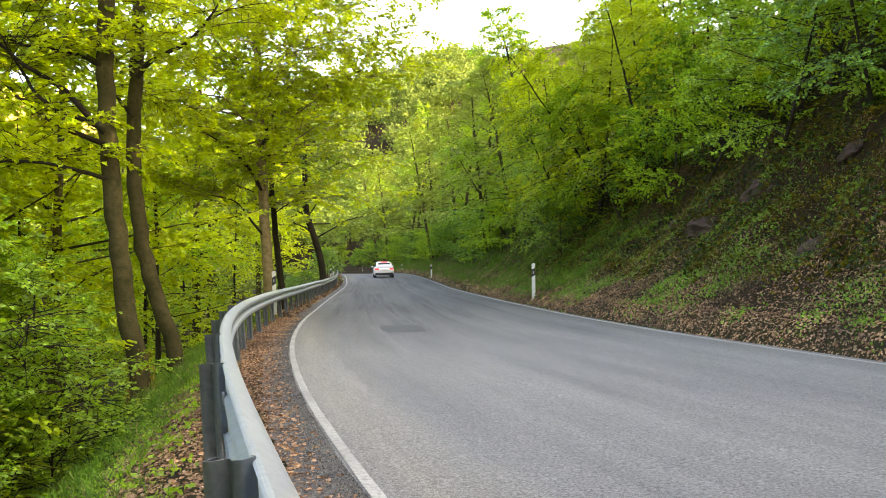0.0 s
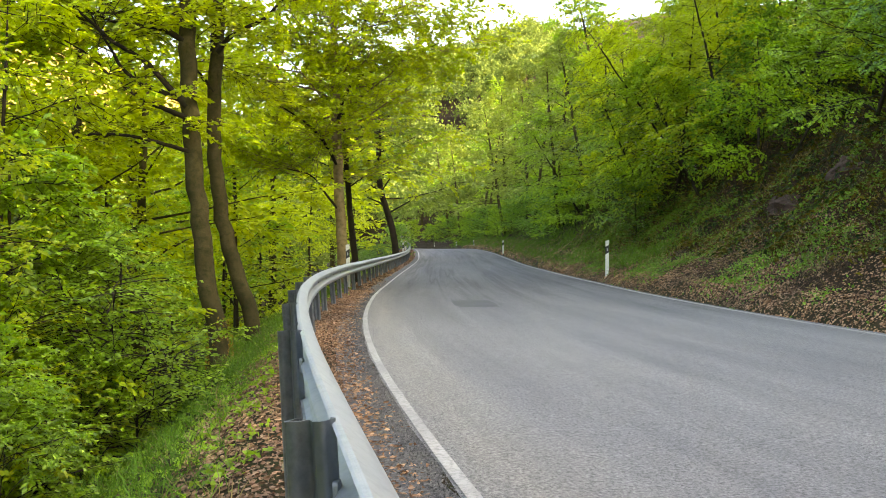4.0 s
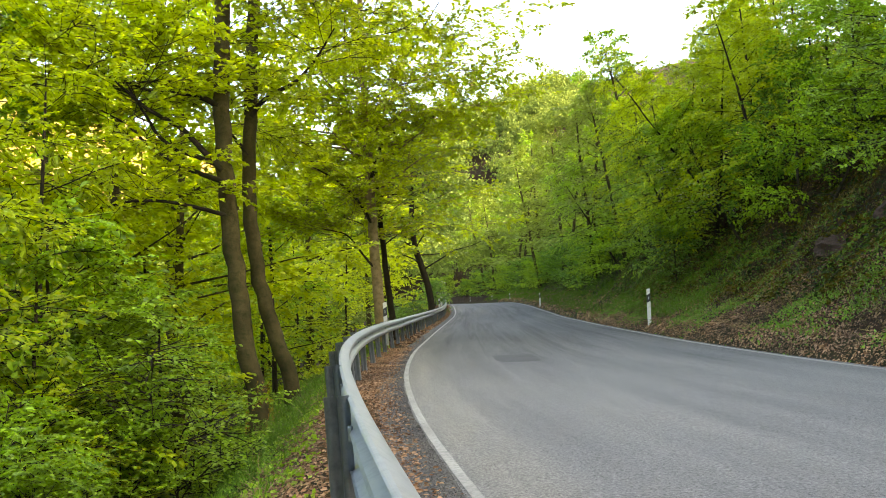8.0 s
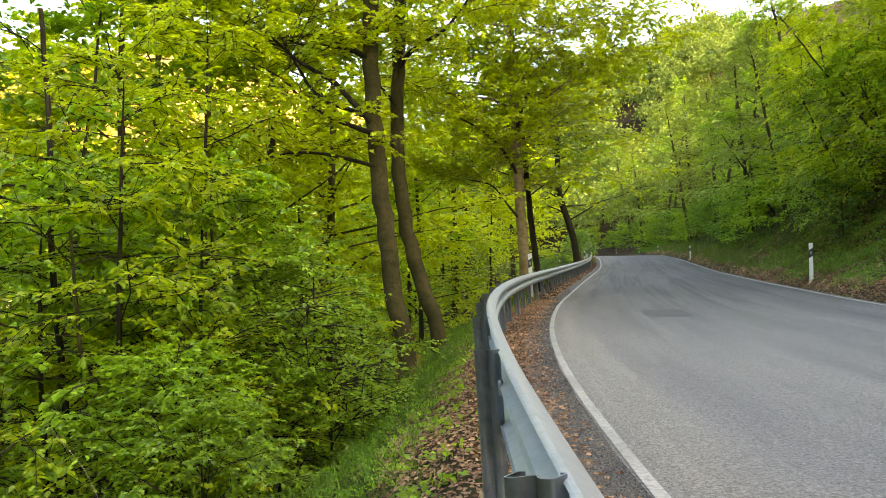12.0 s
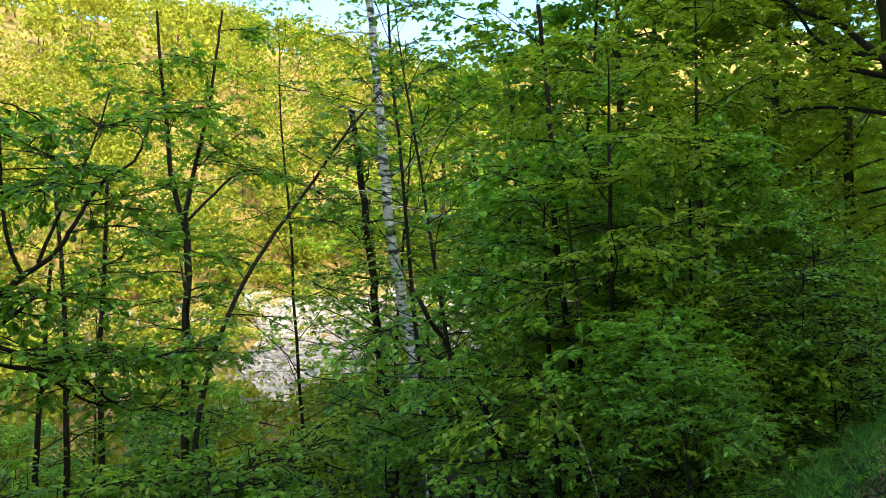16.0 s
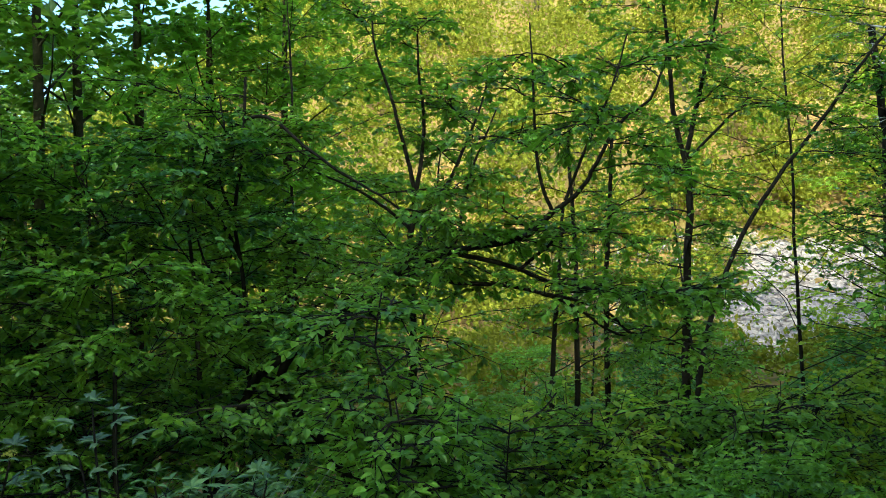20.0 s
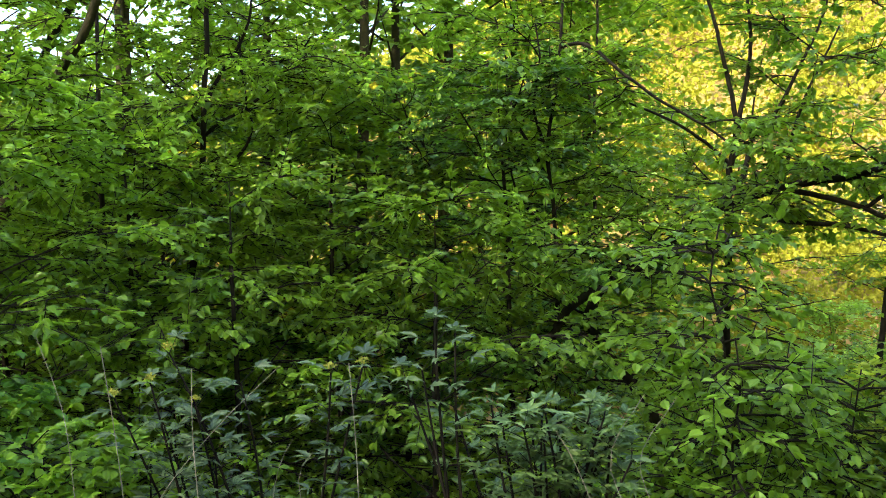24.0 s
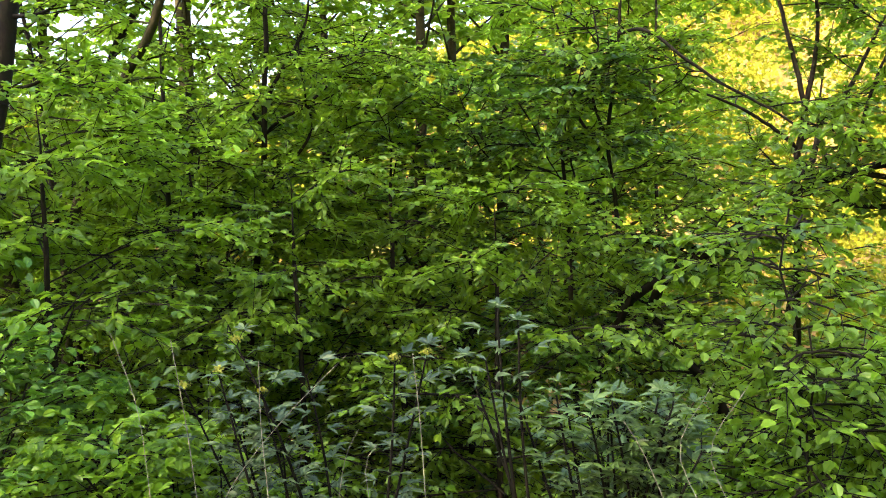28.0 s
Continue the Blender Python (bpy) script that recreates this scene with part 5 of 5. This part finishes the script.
def far_forest():
    """Sunlit crowns on the hills: uneven clumps of big leaf tufts on short trunks."""
    rng = np.random.default_rng(77)
    golden, green = Builder(), Builder()

    def crown(x, y, h, r, k, leaf, b=None):
        b = b or golden
        z = float(ground_z(x, y))
        d = rng.normal(0, 1, (k, 3))
        d /= np.linalg.norm(d, axis=1)[:, None]
        d[:, 2] = np.abs(d[:, 2]) * 1.25 - 0.45
        lump = 1 + 0.35 * np.sin(d[:, 0]*5 + x) * np.sin(d[:, 1]*4 + y)
        base = np.array([x, y, z + h*0.55]) + d * np.array([r, r, h*0.45]) * (lump * rng.uniform(0.5, 1.05, k))[:, None]
        b.leaves(base, rng.normal(0, 1, (k, 3)), d + rng.normal(0, 0.5, (k, 3)), leaf * rng.uniform(0.6, 1.4, k), 0.8)
        if h > 5 and (b is green or rng.uniform(0, 1) < 0.2):
            b.tube(np.array([[x, y, z - 0.3], [x + rng.normal(0, 0.3), y, z + h*0.3], [x + rng.normal(0, 0.6), y, z + h*0.5]]), [0.11, 0.08, 0.03], 4)
    for _ in range(1060):
        y, u = rng.uniform(-105, 225), rng.uniform(-118, -66)
        crown(float(line_x(y)) + u, y, rng.uniform(7, 12), rng.uniform(2.2, 3.8), 240, 0.46)
    for _ in range(1080):
        y, u = rng.uniform(-150, 320), rng.uniform(-225, -115)
        crown(float(line_x(y)) + u, y, rng.uniform(8, 13), rng.uniform(2.8, 4.6), 110, 0.85)
    for _ in range(260):
        y, u = rng.uniform(-120, 150), rng.uniform(-76, -64)
        crown(float(line_x(y)) + u, y, rng.uniform(3, 5), rng.uniform(1.8, 3), 120, 0.5)
    for _ in range(280):
        y, u = rng.uniform(75, 215), rng.uniform(-67, -12)
        crown(float(line_x(y)) + u, y, rng.uniform(9, 15), rng.uniform(3, 4.5), 150, 0.7, green)
    for _ in range(130):
        y, u = rng.uniform(120, 215), rng.uniform(9, 50)
        crown(float(line_x(y)) + u, y, rng.uniform(9, 14), rng.uniform(3, 4.5), 180, 0.65, green)
    for _ in range(900):
        y, u = rng.uniform(-75, 80), rng.uniform(-68, -34)
        cb = (-48 - u) / 18
        if -0.1 < cb < 1.05 and 20 + 12 * cb + rng.uniform(-1, 6) < y < 66 + 18 * cb - rng.uniform(-1, 6) and rng.uniform(0, 1) < 0.93:
            continue
        tall_k = 0.55 if 12 < y < 78 else 1
        crown(float(line_x(y)) + u, y, rng.uniform(2.5, 6) * tall_k, rng.uniform(1.5, 2.8), 170, 0.34)
    for _ in range(850):
        y, u = rng.uniform(195, 390), rng.uniform(-70, 110)
        crown(float(line_x(y)) + u, y, rng.uniform(9, 15), rng.uniform(3.4, 6), 230, 0.95, green)
    for _ in range(230):
        y, u = rng.uniform(-60, 200), rng.uniform(42, 125)
        crown(float(line_x(y)) + u, y, rng.uniform(4, 7), rng.uniform(3, 5), 60, 1.8, green)
    for b, mat, label in ((golden, LEAF_FAR, "sunlit golden-green spring forest on the far hillside"), (green, LEAF_DISTANT, "fresh green spring forest beyond the bend, haze put into its colour")):
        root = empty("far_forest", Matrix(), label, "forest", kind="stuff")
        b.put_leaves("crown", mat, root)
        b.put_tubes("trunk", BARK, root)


far_forest()


def clumps(name, mat, label, category, seed, count, y0, y1, u0, u1, size, spread_r, per, stand_up=0.5, width=0.6, keep=None):
    """Low herbs and grass tufts, growing in clumps."""
    rng = np.random.default_rng(seed)
    b = Builder()
    for _ in range(count):
        y, u = rng.uniform(y0, y1), rng.uniform(u0, u1)
        if keep and not keep(u, y, rng):
            continue
        p = across(y, u)
        n = int(per * rng.uniform(0.5, 1.5))
        xy = np.array([p.x, p.y]) + rng.normal(0, spread_r * rng.uniform(0.5, 1.3), (n, 2))
        z = ground_z(xy[:, 0], xy[:, 1])
        a = rng.normal(0, 1, (n, 3)) * np.array([1, 1, 0.3]) + np.array([0, 0, stand_up])
        b.leaves(np.column_stack([xy, z + rng.uniform(0, size * max(stand_up, 0.15), n)]), a, np.array([0, 0, 1.0]) + rng.normal(0, 0.5, (n, 3)), size * rng.uniform(0.5, 1.3, n), width)
    return tagged(b.put_leaves(name, mat), label, category, kind="stuff")


scatter("brushwood", BRUSH, "felled brushwood lying over the pale clearing", "brushwood", 16, 6500, 20, 84, -66, -47.5, 0.75, 0.6, lift=0.25, width=0.22)
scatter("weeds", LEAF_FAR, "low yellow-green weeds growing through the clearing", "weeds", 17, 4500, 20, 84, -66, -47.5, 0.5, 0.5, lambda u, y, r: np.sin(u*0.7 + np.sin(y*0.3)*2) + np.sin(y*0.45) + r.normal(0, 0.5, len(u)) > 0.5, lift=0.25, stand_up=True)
litter = lambda u, y, r: r.uniform(0, 1, len(u)) < np.interp(u, [6.92, 7.0, 8.6, 10.5, 14], [0.5, 1, 0.85, 0.30, 0.14])
scatter("leaf_litter", LEAF_DRY, "brown fallen beech leaves beside the rail", "leaf litter", 1, 46000, -1, 24, -1.55, -0.12, 0.036, 0.9, six=True, width=0.5, keep= lambda u, y, r: r.uniform(0, 1, len(u)) < np.interp(u, [-0.37, -0.28, -0.18, -0.12], [1, 0.55, 0.12, 0.02]))
scatter("leaf_litter", LEAF_DRY, "thin brown leaf litter on the grassy bank", "leaf litter", 15, 13000, -1, 24, -4.2, -1.5, 0.038, 0.9, six=True, width=0.5)
scatter("leaf_litter", LEAF_DRY, "brown fallen leaves blown onto the gravel edge", "leaf litter", 13, 700, -1, 30, -0.46, -0.15, 0.045, 0.4)
scatter("leaf_litter", LEAF_DRY, "brown fallen beech leaves beside the rail", "leaf litter", 11, 12000, 24, 110, -2.2, -0.42, 0.12, 0.45)
scatter("leaf_litter", LEAF_DRY, "brown fallen leaves at the foot of the slope", "leaf litter", 2, 52000, 3, 34, 6.95, 14, 0.050, 0.7, litter)
scatter("leaf_litter", LEAF_DRY, "brown leaves lying against the verge", "leaf litter", 18, 11000, 3, 44, 6.86, 7.5, 0.055, 0.6)
scatter("leaf_litter", LEAF_DRY, "tan fallen leaves gathered along the road edge", "leaf litter", 14, 22000, 5, 36, 6.95, 9.4, 0.056, 0.7, lambda u, y, r: np.sin(u*2.2 + np.sin(y*0.7)*2) + np.sin(y*1.3) + r.normal(0, 0.7, len(u)) > -0.2)
scatter("leaf_litter", LEAF_DRY, "brown fallen leaves at the foot of the slope", "leaf litter", 12, 9000, 34, 110, 6.95, 9.0, 0.15, 0.5, litter)
clumps("grass", GRASS, "green grass tufts on the bank below the rail", "grass", 3, 2600, -1, 28, -5.5, -1.3, 0.16, 0.10, 28, 1.0, 0.042)
clumps("grass", STRAW, "dry straw-coloured grass among the green on the bank", "grass", 39, 560, -1, 26, -5.0, -1.2, 0.17, 0.12, 18, 0.7, 0.03)
clumps("herbs", LEAF, "low green herbs on the bank below the rail", "herbs", 31, 1500, -2, 26, -6.0, -1.12, 0.06, 0.12, 22, 0.45, 0.8)
clumps("herbs", LEAF_DEEP, "low green herbs at the foot of the slope", "herbs", 32, 1700, 4, 40, 7.25, 11.0, 0.055, 0.2, 36, 0.9, 0.75, lambda u, y, r: math.sin(y*0.9)+math.sin(u*2.1+y)+math.sin(y*2.7-u) > -0.5)
clumps("grass", STRAW, "pale dry grass at the foot of the slope", "grass", 40, 420, 4, 40, 7.2, 11.5, 0.26, 0.16, 22, 0.5, 0.025)
clumps("grass", GRASS, "bright green grass at the foot of the slope", "grass", 33, 2400, 24, 125, 7.2, 10.6, 0.26, 0.25, 20, 1.1, 0.06)
clumps("hanging_grass", GRASS_OLD, "tufts of old grass hanging on the steep slope", "grass", 34, 3400, 4, 44, 8.6, 18, 0.32, 0.20, 24, -0.5, 0.03)
clumps("hanging_grass", GRASS_OLD, "long tufts of straw-coloured grass hanging down the slope", "grass", 36, 420, 6, 46, 8.8, 16, 0.34, 0.22, 110, -0.7, 0.022)
clumps("hanging_grass", GRASS, "green grass tufts hanging on the steep slope", "grass", 37, 220, 6, 46, 8.8, 15, 0.28, 0.22, 90, -0.4, 0.025)
clumps("herbs", LEAF_DEEP, "patches of green herbs on the steep slope", "herbs", 38, 150, 6, 46, 8.8, 15, 0.09, 0.30, 90, 0.5, 0.7)
clumps("moss", LEAF_MOSS, "cushions of moss on the steep slope", "moss", 35, 1700, 4, 40, 8.6, 18, 0.13, 0.3, 34, 0.25, 0.5)
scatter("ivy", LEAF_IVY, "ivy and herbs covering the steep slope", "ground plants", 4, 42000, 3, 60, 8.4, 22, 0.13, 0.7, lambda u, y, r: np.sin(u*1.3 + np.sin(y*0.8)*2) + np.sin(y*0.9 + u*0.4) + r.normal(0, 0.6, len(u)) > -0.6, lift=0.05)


# ---------- undergrowth by the rail ----------
def elder(name, label, foot, tips, seed, leaf=0.085, mat=LEAF_ELDER, flowers=0, span=0.75, step=0.10):
    """Elder: crooked stems with pairs of compound leaves of five to seven narrow leaflets, and round flower heads."""
    rng = np.random.default_rng(seed)
    fz = float(ground_z(foot[0], foot[1])) - 0.1
    base = np.array([foot[0], foot[1], fz])
    root = empty(name, Matrix.Translation(base), label, "bush")
    b = Builder()
    heads = []
    for i, tip in enumerate(tips):
        st = Builder()
        tip = np.array(tip, float) - base
        q0 = rng.normal(0, 0.12, 3) * np.array([1, 1, 0])
        mid_p = (q0 + tip) / 2 + rng.normal(0, 0.12, 3)
        t = np.linspace(0, 1, 14)[:, None]
        p = q0*(1-t)**2 + 2*mid_p*t*(1-t) + tip*t*t
        st.tube(p, np.linspace(0.016, 0.005, 14), 6)
        st.put_tubes("stem", DARK_BARK, root)
        ln = np.linalg.norm(tip - q0)
        n = max(2, int(ln * span / step))
        for k in range(n):
            f = 1 - span * (k / n)
            j = min(12, int(f * 13))
            o = p[j] + (p[j+1] - p[j]) * (f*13 - j)
            ax = unit(p[j+1] - p[j])
            az = k * 1.57 + rng.uniform(-0.5, 0.5)
            for sgn in (0, math.pi):
                d = unit(np.array([math.cos(az+sgn), math.sin(az+sgn), 0.25 + rng.uniform(-0.2, 0.3)]) + ax * 0.3)
                rl = leaf * rng.uniform(0.7, 1.5)
                sv = unit(np.cross(d, [0, 0, 1]))
                up = unit(np.cross(sv, d)) + d * 0.5 + rng.normal(0, 0.3, 3)
                e = o + d * rl
                b.tube(np.array([o, o + (e-o)*0.5 + np.array([0, 0, 0.03*rl]), e]), [0.003, 0.002, 0.0015], 3)
                m = int(rng.integers(5, 8))
                ang = np.linspace(-1.5, 1.5, m) + rng.normal(0, 0.12, m)
                al = np.cos(ang)[:, None] * d + np.sin(ang)[:, None] * sv + np.array([0, 0, -0.25])
                b.leaves(np.tile(e, (m, 1)), al, np.tile(up, (m, 1)) + rng.normal(0, 0.2, (m, 3)), leaf * (0.65 + 0.45 * np.cos(ang)) * rng.uniform(0.85, 1.15, m), 0.31, True, 0.12)
        if i < flowers:
            heads.append(tip)
    b.put_tubes("leaf_stalk", DARK_BARK, root)
    b.put_leaves("foliage", mat, root)
    for h in heads:
        fb = Builder()
        n = 60
        d = rng.normal(0, 1, (n, 3))
        d /= np.linalg.norm(d, axis=1)[:, None]
        d[:, 2] = np.abs(d[:, 2]) * 0.9
        fb.leaves(h + np.array([0, 0, 0.03]) + d * 0.034 * rng.uniform(0.5, 1, (n, 1)), rng.normal(0, 1, (n, 3)), d, rng.uniform(0.010, 0.016, n), 0.9)
        fb.put_leaves("flower_head", FLOWER, root, "pale yellow flower head")
    return root


def around(c, r, n, seed, up=0.0):
    rng = np.random.default_rng(seed)
    return [(c[0] + rng.normal(0, r[0]), c[1] + rng.normal(0, r[1]), c[2] + rng.normal(0, r[2]) + up) for _ in range(n)]


elder("elder_bush", "grey-green elder with pale yellow flower heads", (-4.6, -2.2), [(-4.29, -1.64, 0.08), (-4.34, -1.49, 0.10), (-4.14, -2.45, 0.18), (-4.12, -2.55, 0.02), (-4.1, -2.75, -0.06), (-4.2, -2.35, -0.10)] + around((-4.4, -2.2, -0.22), (0.15, 0.25, 0.10), 2, 4), 201, 0.095, flowers=6, span=0.5, step=0.10)
elder("elder_bush", "dark elder shoot with star-shaped leaf tufts", (-4.75, -0.75), [(-4.46, -1.14, 0.31), (-4.49, -1.04, 0.22), (-4.43, -1.2, 0.08), (-4.40, -1.28, 0.04)], 202, 0.105, span=0.10, step=0.09)
elder("elder_bush", "dome of pointed grey-green elder leaves", (-4.7, -0.6), around((-4.42, -0.62, -0.16), (0.10, 0.26, 0.05), 16, 6), 203, 0.095, LEAF_ELDER_PALE, span=0.5, step=0.075)
elder("elder_bush", "grey-green elder low on the slope", (-4.9, -3.0), around((-4.6, -3.0, -0.45), (0.2, 0.4, 0.15), 7, 7), 204, 0.085, span=0.5)
elder("elder_bush", "grey-green elder low on the slope", (-5.2, 2.6), around((-5.0, 2.5, -0.75), (0.3, 0.5, 0.15), 10, 8), 205, 0.08, LEAF_DEEP)


def stalk(points, radius, seed):
    """A dry stalk from the ground up through the points."""
    rng = np.random.default_rng(seed)
    p = np.array(points, float)
    g = np.array([p[0][0] + rng.uniform(-0.1, 0.1), p[0][1] + rng.uniform(-0.1, 0.1), float(ground_z(p[0][0], p[0][1])) - 0.05])
    p = np.concatenate([[g], p])
    s = np.concatenate([[0], np.cumsum(np.linalg.norm(np.diff(p, axis=0), axis=1))])
    s /= s[-1]
    t = np.linspace(0, 1, 24)
    q = np.stack([hermite(s, p[:, k], t) for k in range(3)], -1) - g
    b = Builder()
    b.tube(q, np.linspace(radius, radius * 0.45, 24), 6)
    ob = b.put_tubes("dry_stalk", DRY)
    ob.location = g
    return tagged(ob, "thin pale dry stalk among the bushes", "stalk", "dry stalks")


for i, p in enumerate(([(-3.91, -1.37, -0.44), (-3.93, -1.39, -0.08), (-3.95, -1.42, 0.22)], [(-3.70, -2.06, -0.43), (-3.72, -2.09, -0.07), (-3.75, -2.10, 0.21)], [(-3.77, -2.49, -0.50), (-3.79, -2.54, -0.12), (-3.81, -2.61, 0.28)], [(-4.02, -0.34, -0.34), (-4.01, -0.43, -0.14), (-4.00, -0.48, -0.06)], [(-3.38, 4.27, -0.06), (-3.45, 4.17, 0.28), (-3.57, 4.01, 0.56)],
                       [(-3.72, -2.3, -0.45), (-3.85, -2.0, -0.05), (-3.95, -1.75, 0.2)], [(-3.8, -1.75, -0.42), (-3.82, -1.7, -0.2), (-3.85, -1.66, -0.12)], [(-3.8, -1.6, -0.45), (-3.84, -1.62, -0.25), (-3.86, -1.57, -0.18)], [(-3.9, -0.1, -0.5), (-4.1, -0.25, -0.2), (-4.3, -0.1, 0.05)], [(-4.0, 0.0, -0.5), (-4.2, -0.12, -0.25), (-4.45, 0.05, 0.0)], [(-3.7, -2.7, -0.5), (-3.9, -2.9, -0.1), (-4.1, -3.2, 0.25)])):
    stalk(p, 0.004 if i < 4 else 0.0028, 300 + i)


# ---------- small things on the slope and at the trunks ----------
def rock(x, y, sx, sy, sz, seed, label="brown slate outcrop in the slope"):
    rng = np.random.default_rng(seed)
    bm = bmesh.new()
    bmesh.ops.create_icosphere(bm, subdivisions=3, radius=1)
    off = rng.uniform(0, 50, 3)
    for v in bm.verts:
        c = v.co.copy()
        n = noise.noise(Vector(c * 1.6) + Vector(off)) * 0.45 + noise.noise(Vector(c * 4.5) + Vector(off)) * 0.16
        step = math.floor(c.z * 4 + n * 2) / 4
        v.co = Vector((c.x * sx, c.y * sy, (c.z * 0.6 + step * 0.4) * sz)) * (1 + n)
    ob = part("rock", bm, ROCK)
    ob.matrix_world = pose(x, y, float(ground_z(x, y)) - sz * 0.55, rng.uniform(-15, 15), -38, rng.uniform(-20, 20))
    return tagged(ob, label, "rock", "rocks in the slope")


for i, (x, y, a, b, c) in enumerate(((6.96, 23.66, 0.6, 0.9, 0.3), (6.45, 20.6, 0.35, 0.6, 0.22), (7.6, 22.0, 0.4, 0.5, 0.25), (6.6, 14.6, 0.3, 0.4, 0.2), (8.27, 16.7, 0.3, 0.4, 0.15), (7.6, 13.2, 0.35, 0.4, 0.2), (7.2, 18.4, 0.4, 0.6, 0.25))):
    rock(x, y, a, b, c, 400 + i)

hero("blossom_shrub", "shrub with white blossom beside the far bend", [([(-19.5, 146, 8.6), (-19.6, 146, 10.0), (-19.6, 146, 11.6)], 0.05, 0.02)], DARK_BARK, BLOSSOM, 120, 20, 1.6, 0.13, 4, 3, 5, 0.1, category="shrub", trunk_name="stem")
hero("blossom_shrub", "sparse white blossom on twigs hanging over the slope", [([(6.6, 32.6, 4.6), (5.7, 32.3, 5.9), (5.0, 32.1, 6.7), (4.6, 32.0, 7.2)], 0.03, 0.008)], DARK_BARK, BLOSSOM, 126, 12, 1.3, 0.06, 4, 3, 4, 0.3, category="shrub", trunk_name="stem")
hero("bramble", "thin twiggy bush with small pale leaves on the bank", [([(-3.6, 7.6, 0.15), (-3.7, 7.4, 0.6), (-3.65, 7.3, 1.15)], 0.012, 0.004)], DARK_BARK, LEAF, 121, 24, 0.75, 0.06, 5, 4, 10, 0.05, category="bush", trunk_name="stem", up=0.7)
hero("bramble", "thin twiggy bush with small pale leaves on the bank", [([(-4.3, 6.6, -0.3), (-4.3, 6.5, 0.2), (-4.4, 6.5, 0.8)], 0.012, 0.004)], DARK_BARK, LEAF_YOUNG, 122, 24, 0.8, 0.06, 5, 4, 10, 0.05, category="bush", trunk_name="stem", up=0.7)


def cut_branch(points, radius, seed):
    """A short pale piece of cut wood lying on the ground."""
    rng = np.random.default_rng(seed)
    p = np.array([(x, y, float(ground_z(x, y)) + radius * 0.8) for x, y in points])
    b = Builder()
    b.tube(p - p[0], radius * rng.uniform(0.85, 1.1, len(p)), 10)
    n, k = len(p), 10
    b.tf.append(np.array([[i + e for i in q] for e in (0, (n - 1) * k) for q in ([0, 1, 2, 3], [0, 3, 4, 5], [0, 5, 6, 7], [0, 7, 8, 9])]))
    ob = b.put_tubes("cut_branch", DRY)
    ob.location = p[0]
    return tagged(ob, "short pale cut branch lying beside a rail post", "branch", kind="")


cut_branch([(-1.25, 4.40), (-1.18, 4.53), (-1.11, 4.68), (-1.07, 4.84)], 0.034, 5)


def gravel_stones():
    rng = np.random.default_rng(71)
    n = 16000
    y = rng.uniform(0.5, 22, n)
    u = -0.075 - np.abs(rng.normal(0.10, 0.09, n))
    k = line_slope(y)
    h = np.hypot(1, k)
    r = rng.uniform(0.003, 0.008, n)
    c = np.stack([line_x(y) + u / h, y - u * k / h, road_z(y) + 0.016 + r * 0.3], -1)
    d = np.array([[1, 0, 0], [-0.5, 0.86, 0], [-0.5, -0.86, 0], [0.1, 0.1, 0.8], [0, 0, -0.8]])
    a = rng.uniform(0, 6.28, n)
    rot = np.stack([np.stack([np.cos(a), -np.sin(a), 0*a], -1), np.stack([np.sin(a), np.cos(a), 0*a], -1), np.stack([0*a, 0*a, 1+0*a], -1)], 1)
    v = c[:, None] + np.einsum("nij,kj->nki", rot, d) * (r[:, None] * rng.uniform(0.7, 1.3, (n, 5)))[:, :, None]
    f = np.array([[0, 1, 3], [1, 2, 3], [2, 0, 3], [1, 0, 4], [2, 1, 4], [0, 2, 4]])
    tagged(link_mesh("gravel", v.reshape(-1, 3), (np.arange(n)[:, None, None] * 5 + f).reshape(-1, 3), STONES), "loose grey gravel along the asphalt edge", "gravel", kind="stuff")


gravel_stones()


# ---------- what moves ----------
def motions():
    rows = []
    for t, y, u in CAR_WAY:
        a, k = across(y, u, 0.03), math.atan(float(line_slope(y)))
        g = math.atan2(float(road_z(y + 1) - road_z(y - 1)), 2)
        rows.append((t, Matrix.Translation(a) @ pose(0, 0, 0, math.degrees(g), 0, math.degrees(-k))))
    walk(car, rows)


CAR_WAY = [(0.0, 78, 3.42), (0.5, 86, 3.42), (1.0, 94, 3.42), (1.5, 102.5, 3.45), (2.0, 111, 3.5), (2.5, 120, 3.6), (3.0, 129, 3.85), (3.5, 138, 4.3), (4.5, 157, 4.7), (6.0, 187, 4.9), (8.0, 230, 4.9), (28.0, 245, 4.9)]
motions()
